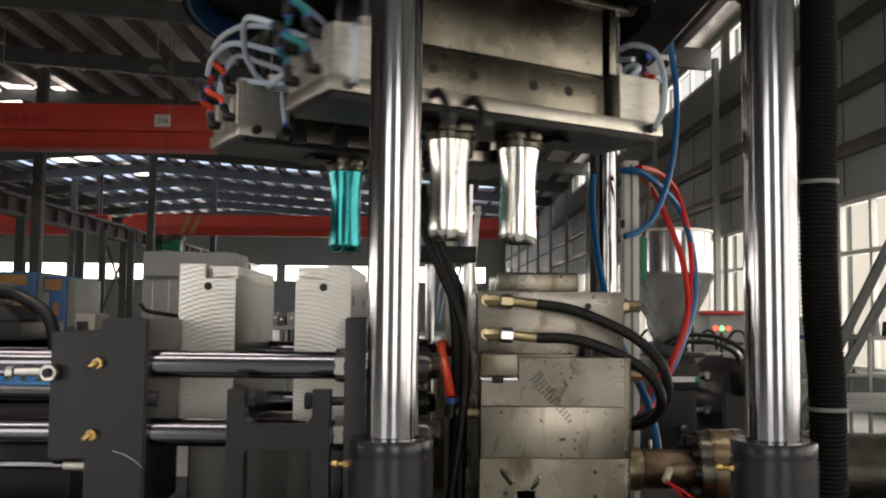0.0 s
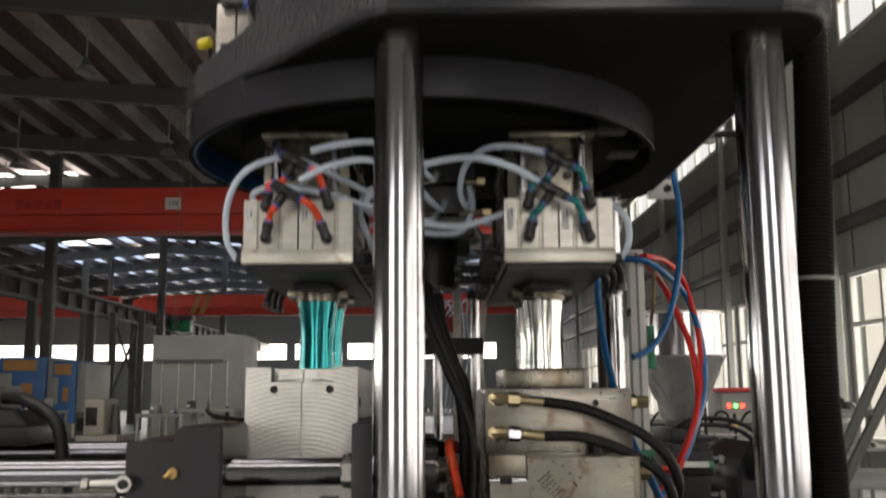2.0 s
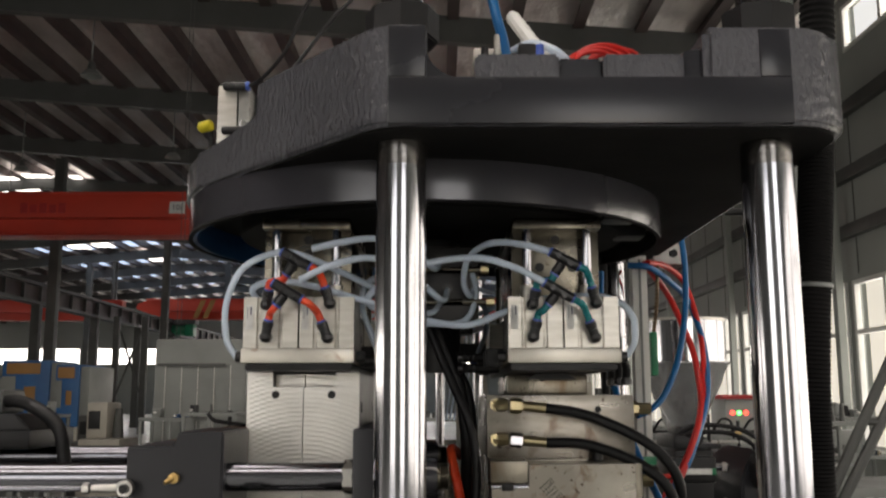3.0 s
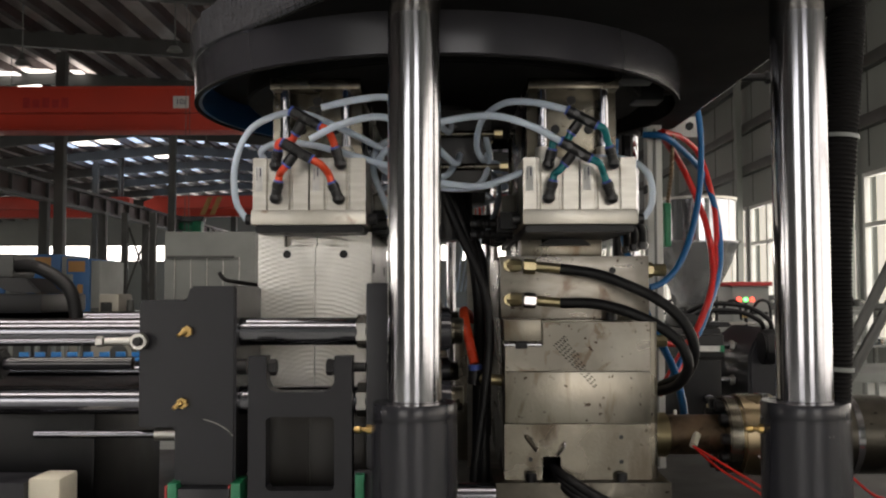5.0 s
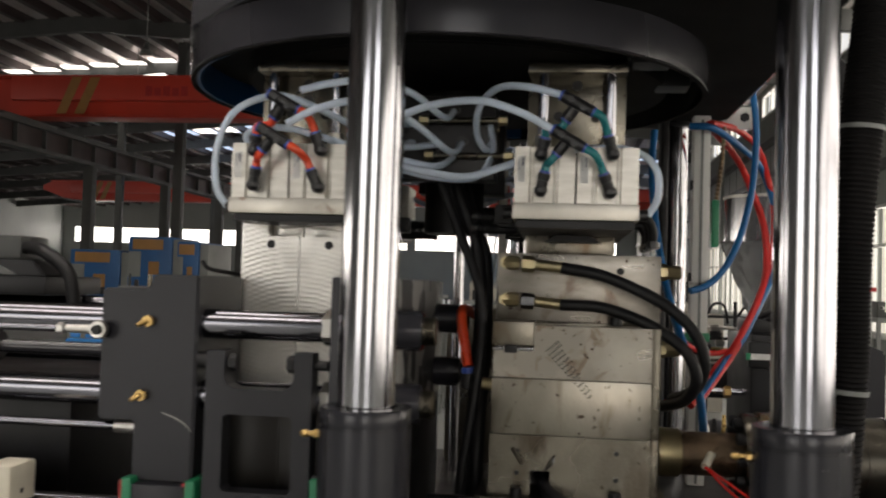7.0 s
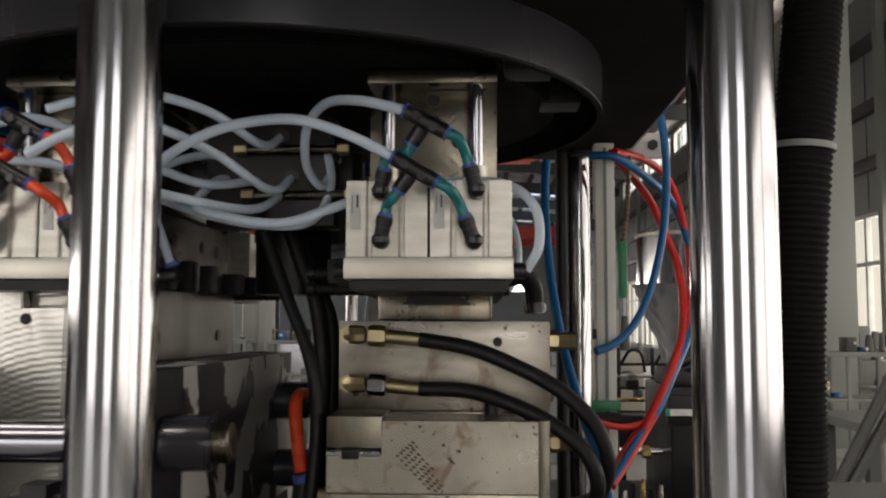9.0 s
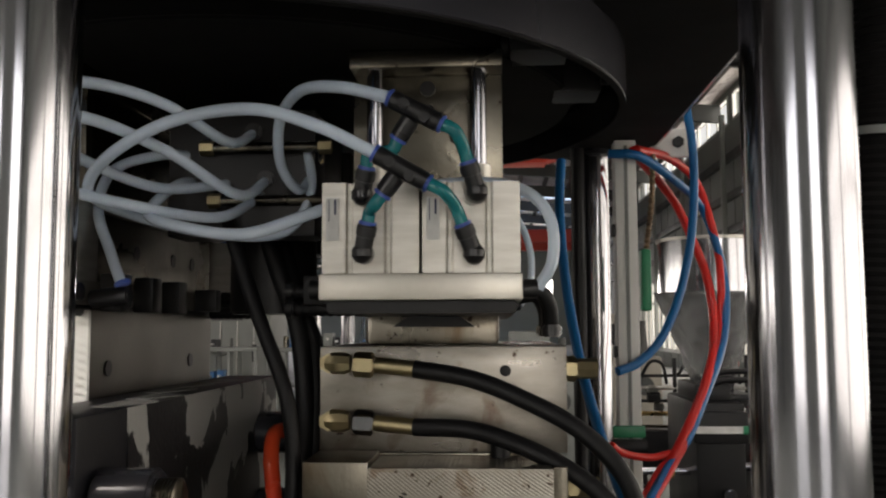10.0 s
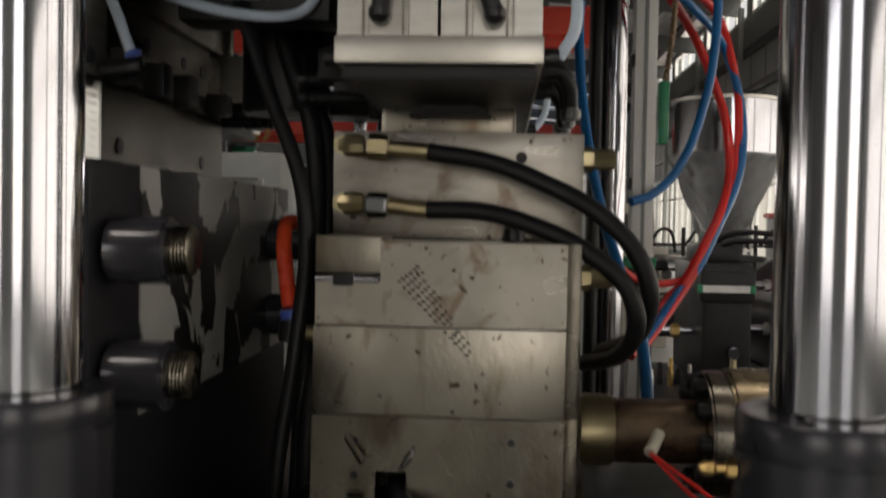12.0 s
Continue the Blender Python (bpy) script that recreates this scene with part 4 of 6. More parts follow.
def twin(name, bm, mat, label="", parent=None, rear=None):
    """A part at the camera's side of the head and its turned twin at the far side."""
    local(bm)
    a = part(name, bm, mat, parent or head, label)
    b = new(name, a.data)
    b.parent = rear or head
    if not rear:
        b.matrix_local = FLIP
    if label:
        b["label"] = label
    return a, b


def head_core():
    # table coloured near black for the shade beneath the platen
    part("table", local(cyl((CX, CY, 1.812), (CX, CY, 1.850), 0.385, seg=80, bev=0.003)), BLACKSHADE, head, "rotary table darkened for shade")
    part("hub", local(cyl((CX, CY, 1.55), (CX, CY, 1.811), 0.055, seg=32, bev=0.003)), BLACK, head)
    part("manifold", local(box((CX - 0.075, CY - 0.08, 1.70), (CX + 0.075, CY + 0.08, 1.79), 0.004)), BLACK, head)
    for dx, dz, s in ((0.03, 1.735, 1), (0.04, 1.675, 1)):
        for sgn in (1, -1):
            x = CX + dx
            n = part("nipple", local(hexbolt((x + 0.06 * sgn, CY - 0.168, dz), (sgn, 0, 0), 0.0085, 0.015)), ZINC, head, "plated hose nipple")
            part("stem", local(cyl((x - 0.02 * sgn, CY - 0.168, dz), (x + 0.0595 * sgn, CY - 0.168, dz), 0.006)), OILSTEEL, n)
    for s in (1, -1):
        part("valve_bank", local(box((CX - 0.085, CY + s * 0.13 - 0.03, 1.635), (CX + 0.085, CY + s * 0.13 + 0.03, 1.78), 0.004)), BLACK, head)


head_core()


def station(cx, tint, tube_mat):
    """One row: clamp plate, body, two cylinders at each end with their fittings. cx: the row's centre line."""
    y0, y1 = 0.215, 2 * CY - 0.215
    part("clamp_plate", local(box((cx - 0.093, y0, 1.557), (cx + 0.093, y1, 1.581), 0.0015)), PLATESTEEL, head, "bright ground steel clamp plate")
    part("under_plate", local(prism([(cx - 0.088, y0 + 0.012), (cx + 0.088, y0 + 0.012), (cx + 0.088, y1 - 0.012), (cx - 0.088, y1 - 0.012)], 1.545, 1.5565, 0.002)), BLACK, head)
    part("body", local(box((cx - 0.062, 0.335, 1.5815), (cx + 0.062, y1 - 0.12, 1.662), 0.002)), OILSTEEL, head)
    part("upper_body", local(box((cx - 0.07, 0.345, 1.6625), (cx + 0.07, y1 - 0.13, 1.792), 0.002)), OILSTEEL, head)
    for y in (0.42, 0.50, 0.63, 0.71):
        for sx in (-1, 1):
            part("bolt_hole", local(cyl((cx + sx * 0.0595, y, 1.625), (cx + sx * 0.0630, y, 1.625), 0.009, seg=20)), BLACK, head)
    part("top_plate", local(box((cx - 0.077, 0.285, 1.7925), (cx + 0.077, y1 - 0.07, 1.8115), 0.002)), OILSTEEL, head)
    for m in (Matrix.Identity(4), Matrix.Translation((2 * cx, 2 * CY, 0)) @ FLIP):
        # black wedge added in place of the neck ring's shadow
        bm = prism([(cx - 0.046, 1.533), (cx + 0.046, 1.533), (cx + 0.028, 1.5445), (cx - 0.028, 1.5445)], -0.438, -0.40, 0.001, Matrix.Rotation(radians(90), 4, "X"))
        bm.transform(m)
        part("shadow_wedge", local(bm), BLACK, head, "dark wedge standing for the neck ring shadow under the plate")
    for yb in (CY - 0.075, CY + 0.075):
        ribs = [(0.0, 0), (0.040, 0), (0.043, 0.002), (0.043, 0.010), (0.0405, 0.0115), (0.0405, 0.014), (0.0465, 0.0155), (0.0465, 0.0235), (0.0435, 0.025), (0.0435, 0.0285), (0.0, 0.0285)]
        part("neck_ring", local(lathe(ribs, Matrix.Translation((cx, yb, 1.5160)), 40)), OILSTEEL, head, "ribbed steel neck ring")
        part("neck_clamp", local(box((cx - 0.058, yb - 0.012, 1.527), (cx + 0.058, yb + 0.012, 1.5447), 0.003)), OILSTEEL, head)


def cylinder_end(cx, tint, tmat):
    """The pair of compact cylinders at one end of a row, with elbows, tees and short coloured tubes."""
    yf = 0.222
    for k, x0 in enumerate((cx - 0.0915, cx + 0.0015)):
        cross = [(x0, yf), (x0 + 0.022, yf), (x0 + 0.024, yf + 0.005), (x0 + 0.027, yf + 0.005), (x0 + 0.029, yf), (x0 + 0.058, yf),
                 (x0 + 0.060, yf + 0.005), (x0 + 0.063, yf + 0.005), (x0 + 0.065, yf), (x0 + 0.090, yf), (x0 + 0.090, yf + 0.1), (x0, yf + 0.1)]
        a, b = twin("air_cylinder", prism(cross, 1.5815, 1.666, 0.0008), SATIN, "satin aluminium compact air cylinder")
        twin("sticker", box((x0 + 0.004, yf - 0.0008, 1.612), (x0 + 0.016, yf - 0.0002, 1.652), 0), PAPER, "small white rating sticker", a, b)
        twin("sticker_bar", box((x0 + 0.0115, yf - 0.0014, 1.636), (x0 + 0.0135, yf - 0.0009, 1.650), 0), INK, "", a, b)
        twin("sticker_bar", box((x0 + 0.0065, yf - 0.0014, 1.630), (x0 + 0.0072, yf - 0.0009, 1.650), 0), INK, "", a, b)
    for sx in (-0.052, 0.052):
        twin("guide_rod", cyl((cx + sx, 0.298, 1.6665), (cx + sx, 0.298, 1.792), 0.0085, seg=20), CHROME, "chrome guide rod")
        twin("guide_bush", cyl((cx + sx, 0.298, 1.6665), (cx + sx, 0.298, 1.694), 0.0125, seg=20, bev=0.001), SATIN)
    twin("back_plate", box((cx - 0.077, 0.318, 1.6665), (cx + 0.077, 0.334, 1.792), 0.0015), OILSTEEL, "stained steel back plate")
    for x, z in ((0.0, 1.778), (0.0, 1.753), (-0.028, 1.728), (0.03, 1.728)):
        twin("socket_screw", cyl((cx + x, 0.3145, z), (cx + x, 0.318, z), 0.008, seg=16), BLACK)
    for sx in (-1, 1):
        twin("side_joint", cyl((cx + sx * 0.094, 0.25, 1.568), (cx + sx * 0.108, 0.25, 1.568), 0.009, seg=14, bev=0.001), PLASTIC)
    # fittings
    def elbow(x, z, tx, tz):
        ball, top = Vector((cx + x, yf - 0.016, z)), Vector((cx + tx, yf - 0.022, tz))
        bm = cyl((cx + x, yf - 0.001, z), (cx + x, yf - 0.018, z), 0.0095, seg=18, bev=0.002)
        lathe([(0, -0.010), (0.006, -0.008), (0.0098, -0.003), (0.0098, 0.003), (0.006, 0.008), (0, 0.010)], Matrix.Translation(ball), 18, bm)
        d = (top - ball).normalized()
        cyl(ball, top - d * 0.010, 0.0082, seg=18, bev=0.001, bm=bm)
        cyl(top - d * 0.0105, top, 0.0092, seg=18, bev=0.001, bm=bm)
        a, b = twin("elbow_fitting", bm, PLASTIC, "black push-in elbow fitting")
        twin("release_ring", cyl(top + d * 0.0003, top + d * 0.0032, 0.0085, seg=18, bev=0.001), BLUERING, "blue release ring", a, b)
        return top + d * 0.0032, d
    e1, e2 = elbow(-0.0515, 1.599, -0.046, 1.624), elbow(0.0495, 1.598, 0.040, 1.622)
    e3, e4 = elbow(-0.052, 1.652, -0.047, 1.674), elbow(0.0525, 1.654, 0.045, 1.678)

    def tee(c, left, right, down):
        c = Vector(c)
        bm = bmesh.new()
        ends = []
        left, right, down = Vector(left), Vector(right), Vector(down)
        ends = [(c + d, d.normalized()) for d in (left, right, down)]
        cyl(c + left, c + right, 0.0086, seg=16, bev=0.001, bm=bm)
        a, b = twin("tee_fitting", bm, PLASTIC, "black push-in tee fitting")
        twin("branch", cyl(c + down * 0.3, c + down, 0.0086, seg=16, bev=0.001), PLASTIC, "", a, b)
        for q in ((-0.010, 0.005), (0.008, -0.008)):
            twin("eye", cyl(c + Vector((q[0], -0.006, q[1])), c + Vector((q[0], -0.0115, q[1])), 0.0050, seg=12, bev=0.001), PLASTIC, "", a, b)
        for p, d in ends:
            twin("release_ring", cyl(p + d * 0.0003, p + d * 0.0032, 0.0088, seg=18, bev=0.001), BLUERING, "blue release ring", a, b)
        return [(p + d * 0.0032, d) for p, d in ends]
    l1, r1, d1 = tee((cx - 0.001, 0.184, 1.7235), (-0.0215, 0.001, 0.0115), (0.0215, 0.0, -0.0115), (-0.0155, 0.006, -0.0225))
    l2, r2, d2 = tee((cx - 0.013, 0.176, 1.6705), (-0.0215, -0.002, 0.0125), (0.0220, 0.0, -0.0125), (-0.0160, 0.004, -0.0205))
    for (a, da), (b, db) in ((d1, e3), (r1, e4), (d2, e1), (r2, e2)):
        s = 0.3 * (b - a).length
        twin("short_tube", tube([a - da * 0.002, a + da * s, b + db * s, b - db * 0.002], 0.0060, 12, 8), tmat, f"short {tint} air tube")
    l1, l2 = l1[0], l2[0]
    return l1, l2


R_CX, L_CX = -0.010, -0.448
station(R_CX, "teal", TEALTUBE)
station(L_CX, "red", ORANGETUBE)
RT1, RT2 = cylinder_end(R_CX, "teal", TEALTUBE)
LT1, LT2 = cylinder_end(L_CX, "orange-red", ORANGETUBE)
AIR = [
    [RT2, (-0.095, 0.158, 1.706), (-0.155, 0.160, 1.722), (-0.235, 0.182, 1.716), (-0.305, 0.215, 1.690), (-0.338, 0.258, 1.664), (-0.312, 0.315, 1.648), (-0.240, 0.36, 1.633), (-0.172, 0.382, 1.638), (-0.148, 0.40, 1.685), (-0.155, 0.41, 1.735), (-0.165, 0.43, 1.77)],
    [RT1, (-0.085, 0.205, 1.752), (-0.130, 0.25, 1.760), (-0.163, 0.31, 1.745), (-0.172, 0.355, 1.708), (-0.160, 0.385, 1.685), (-0.152, 0.41, 1.70), (-0.15, 0.43, 1.73)],
    [(0.098, 0.25, 1.568), (0.112, 0.248, 1.595), (0.110, 0.25, 1.635), (0.085, 0.255, 1.662), (0.035, 0.275, 1.673), (-0.06, 0.262, 1.662), (-0.12, 0.23, 1.636), (-0.175, 0.215, 1.618), (-0.245, 0.245, 1.63), (-0.295, 0.30, 1.65), (-0.29, 0.37, 1.69), (-0.285, 0.43, 1.70)],
    [LT1 + Vector((0.05, -0.002, 0.004)), (-0.375, 0.185, 1.752), (-0.32, 0.21, 1.762), (-0.265, 0.26, 1.752), (-0.225, 0.34, 1.73), (-0.215, 0.41, 1.755)],
    [LT2 + Vector((0.045, 0.002, 0.004)), (-0.39, 0.172, 1.712), (-0.325, 0.19, 1.726), (-0.262, 0.25, 1.705), (-0.212, 0.33, 1.672), (-0.20, 0.41, 1.70)],
    [(-0.555, 0.25, 1.568), (-0.572, 0.245, 1.60), (-0.572, 0.24, 1.66), (-0.548, 0.24, 1.715), (-0.50, 0.245, 1.742), (-0.455, 0.25, 1.742), (-0.38, 0.27, 1.712), (-0.30, 0.32, 1.68), (-0.25, 0.38, 1.69), (-0.25, 0.43, 1.70)],
    [(-0.530, 0.285, 1.667), (-0.535, 0.27, 1.685), (-0.505, 0.262, 1.697), (-0.45, 0.25, 1.692), (-0.38, 0.235, 1.672), (-0.31, 0.26, 1.655), (-0.235, 0.33, 1.648), (-0.21, 0.41, 1.68)],
    [(-0.322, 0.30, 1.578), (-0.334, 0.30, 1.61), (-0.350, 0.305, 1.655), (-0.345, 0.33, 1.70), (-0.31, 0.38, 1.725), (-0.28, 0.43, 1.73)],
]
for k, pts in enumerate(AIR):
    twin("air_tube", tube(pts, 0.0057, 12, 8), WHITETUBE, "milky translucent air tube")
    e = Vector(pts[-1])
    fa, fb = twin("bank_fitting", cyl((e.x, e.y - 0.012, e.z), (e.x, e.y + 0.02, e.z), 0.0095, seg=14, bev=0.0015), PLASTIC, "black push-in fitting")
    twin("fitting_nut", hexbolt((e.x, e.y + 0.0005, e.z), (0, 1, 0), 0.0115, 0.008), ZINC, "plated fitting nut", fa, fb)
a_, b_ = twin("side_elbow", cyl((-0.3535, 0.30, 1.562), (-0.312, 0.30, 1.566), 0.0095, seg=14, bev=0.002), PLASTIC, "black push-in elbow fitting")
twin("release_ring", cyl((-0.3195, 0.30, 1.5755), (-0.3215, 0.30, 1.5805), 0.0085, seg=16, bev=0.001), BLUERING, "blue release ring", a_, b_)
for z in (1.574, 1.554):
    twin("spring_valve", tube([(-0.172, 0.43, z), (-0.140, 0.43, z), (-0.1045, 0.43, z)], 0.0085, 14, 7, ribs=0.09), RUBBER, "black ribbed spring valve")
    twin("valve_cap", cyl((-0.182, 0.43, z), (-0.1725, 0.43, z), 0.0105, seg=16, bev=0.002), PLASTIC)
for y, z in ((0.33, 1.566), (0.40, 1.570), (0.47, 1.566)):
    twin("side_pipe", tube([(R_CX + 0.094, y, z), (R_CX + 0.114, y, z + 0.002), (R_CX + 0.124, y + 0.006, z - 0.012), (R_CX + 0.126, y + 0.015, 1.535)], 0.0075, 12, 6), RUBBER, "short black pipe beside the clamp plate")
    twin("side_elbow", cyl((R_CX + 0.126, y + 0.015, 1.5345), (R_CX + 0.126, y + 0.015, 1.522), 0.0105, seg=14, bev=0.002), PLASTIC, "black elbow fitting")
for k in range(3):
    twin("side_clamp", box((L_CX + 0.0945, 0.32 + 0.09 * k, 1.55), (L_CX + 0.118, 0.35 + 0.09 * k, 1.59), 0.003), BLACK)
    twin("side_clamp", box((R_CX - 0.125, 0.30 + 0.09 * k, 1.555), (R_CX - 0.0945, 0.325 + 0.09 * k, 1.585), 0.003), BLACK)


# ---- bottles in the head ----
def bottle(mat, label):
    prof = [(0.0, 0.006), (0.018, 0.004), (0.022, 0.0), (0.030, 0.002), (0.0335, 0.008), (0.0345, 0.02), (0.0335, 0.06), (0.0320, 0.10), (0.0335, 0.135), (0.0375, 0.168), (0.0395, 0.185), (0.0395, 0.196), (0.030, 0.198), (0.0, 0.198)]
    seg = 48
    own = bmesh.new()
    rings = []
    for r, z in prof:
        if r < 1e-5:
            rings.append([own.verts.new((0, 0, z))])
            continue
        depth = 0.0007 * math.sin(math.pi * min(1, max(0, (z - 0.012) / 0.17)))
        rings.append([own.verts.new(((r + depth * math.cos(9 * (a + 2.2 * z))) * math.cos(a), (r + depth * math.cos(9 * (a + 2.2 * z))) * math.sin(a), z))
                      for a in [2 * math.pi * k / seg for k in range(seg)]])
    for a, b in zip(rings, rings[1:]):
        for k in range(seg):
            q = list(dict.fromkeys([a[k % len(a)], a[(k + 1) % len(a)], b[(k + 1) % len(b)], b[k % len(b)]]))
            own.faces.new(q)
    bmesh.ops.recalc_face_normals(own, faces=own.faces[:])
    return own


BOTTLE_MESH = {"teal": mesh("bottle", bottle(None, ""), TEALMETAL), "silver": mesh("bottle", bottle(None, ""), SILVERMETAL)}
bottles = []
for tint, cx in (("teal", L_CX), ("silver", R_CX)):
    for dy in (-0.075, 0.075):
        ob = tagged(new("bottle", BOTTLE_MESH[tint]), f"{tint} metallic fluted bottle hanging neck-up from a clamp", "bottle", f"{tint} bottles")
        bottles.append((ob, cx - CX, dy))


# ---- blow mould and its clamp unit ----
def mould_half(x0, x1, notch, name_side):
    y0, y1, z0, z1 = 0.30, 0.70, 1.2635, 1.551
    bm = bmesh.new()
    a, b = notch
    out = [(x0, z0), (x1, z0), (x1, z1 - 0.025), (b, z1 - 0.025), (b, z1), (x0, z1)] if name_side == "l" else \
          [(x0, z0), (x1, z0), (x1, z1), (a, z1), (a, z1 - 0.025), (x0, z1 - 0.025)]
    prism(out, -y1, -y0, 0.0012, Matrix.Rotation(radians(90), 4, "X"), bm)
    return bm


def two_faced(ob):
    """Fly-cut front and back, plain milled sides with shade darkened into their colour."""
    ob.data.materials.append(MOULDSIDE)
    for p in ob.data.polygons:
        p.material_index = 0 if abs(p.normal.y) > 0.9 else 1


fixed_half = thing("blow_mould_half", "fly-cut aluminium blow mould half bolted to the fixed plate", "blow mould", "blow mould halves")
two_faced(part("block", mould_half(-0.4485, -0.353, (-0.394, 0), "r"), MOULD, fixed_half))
part("neck_insert", box((-0.4483, 0.322, 1.5262), (-0.3945, 0.699, 1.5485), 0.002), MOULD, fixed_half, "set-back neck insert")
part("bolt_hole", cyl((-0.4005, 0.2985, 1.513), (-0.4005, 0.305, 1.513), 0.0068), BLACK, fixed_half)
for y in (0.345, 0.61):
    part("bolt_hole", cyl((-0.356, y, 1.49), (-0.3515, y, 1.49), 0.0085), BLACK, fixed_half)

moving_half = thing("blow_mould_half", "fly-cut aluminium blow mould half on the sliding plate", "blow mould", "blow mould halves")
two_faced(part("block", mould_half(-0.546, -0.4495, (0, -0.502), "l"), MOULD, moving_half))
part("neck_insert", box((-0.5015, 0.322, 1.5262), (-0.4498, 0.699, 1.5485), 0.002), MOULD, moving_half, "set-back neck insert")
part("bolt_hole", cyl((-0.4965, 0.2985, 1.513), (-0.4965, 0.305, 1.513), 0.0068), BLACK, moving_half)


def fixed_plate():
    f = thing("fixed_clamp_plate", "dark grey painted fixed clamp plate with spilt primer", "clamp plate")
    part("plate", box((-0.345, 0.10, 1.021), (-0.272, 0.76, 1.462), 0.004), DARK, f)
    for z in (1.389, 1.286):
        for y in (0.14, 0.66):
            part("bar_collar", cyl((-0.362, y, z), (-0.3455, y, z), 0.026, seg=6, bev=0.002), PLATED, f)
            n = part("bar_nut", cyl((-0.2698, y, z), (-0.219, y, z), 0.0285, seg=48, bev=0.003), SKIRT, f, "black round bar nut")
            part("thread", lathe([(0, 0), (0.020, 0), (0.020, 0.004)] + [(0.0205 - 0.0012 * (k % 2), 0.004 + 0.0015 * k) for k in range(9)] + [(0.017, 0.018), (0, 0.018)], Matrix.Translation((-0.2185, y, z)) @ Matrix.Rotation(radians(90), 4, "Y"), 32), OILSTEEL, n, "threaded bar end")
    part("primed_side", box((-0.2718, 0.20, 1.24), (-0.2700, 0.758, 1.4612), 0), PRIMED, f, "side blotched with spilt grey primer")
    for k in range(5):
        x, y = -0.335 + 0.05 * random.random(), 0.2 + 0.09 * k
        part("paint_spill", prism(hull([(x, y, 0.012), (x + 0.01, y + 0.05, 0.02)], 8), 1.4622, 1.4630 + 0.0001 * k), SPILL, f)
    part("bearing_end", box((-0.3575, 0.066, 1.132), (-0.3445, 0.0795, 1.188), 0.002), GREEN, f, "green bearing end cap")
    part("foot", box((-0.36, 0.08, 1.0203), (-0.2715, 0.0995, 1.19), 0.004), DARK, f)
    return f


fixed_plate()


def guide_bars():
    for z in (1.389, 1.286):
        for y in (0.14, 0.66):
            b = thing("guide_bar", "polished chrome horizontal guide bar of the clamp unit", "guide bar", "clamp guide bars")
            part("bar", cyl((-1.45, y, z), (-0.3455, y, z), 0.0212, seg=40), BARCHROME, b)
            part("end_nut", cyl((-1.575, y, z), (-1.5305, y, z), 0.024, seg=32, bev=0.003), BLACK, b)
    solid("end_plate", box((-1.53, 0.08, 1.021), (-1.4505, 0.76, 1.47), 0.005), DARK, "dark grey painted end plate of the clamp unit", "clamp plate")


guide_bars()

slide = thing("sliding_clamp_plate", "dark grey painted sliding clamp plate with brass grease nipples", "clamp plate")


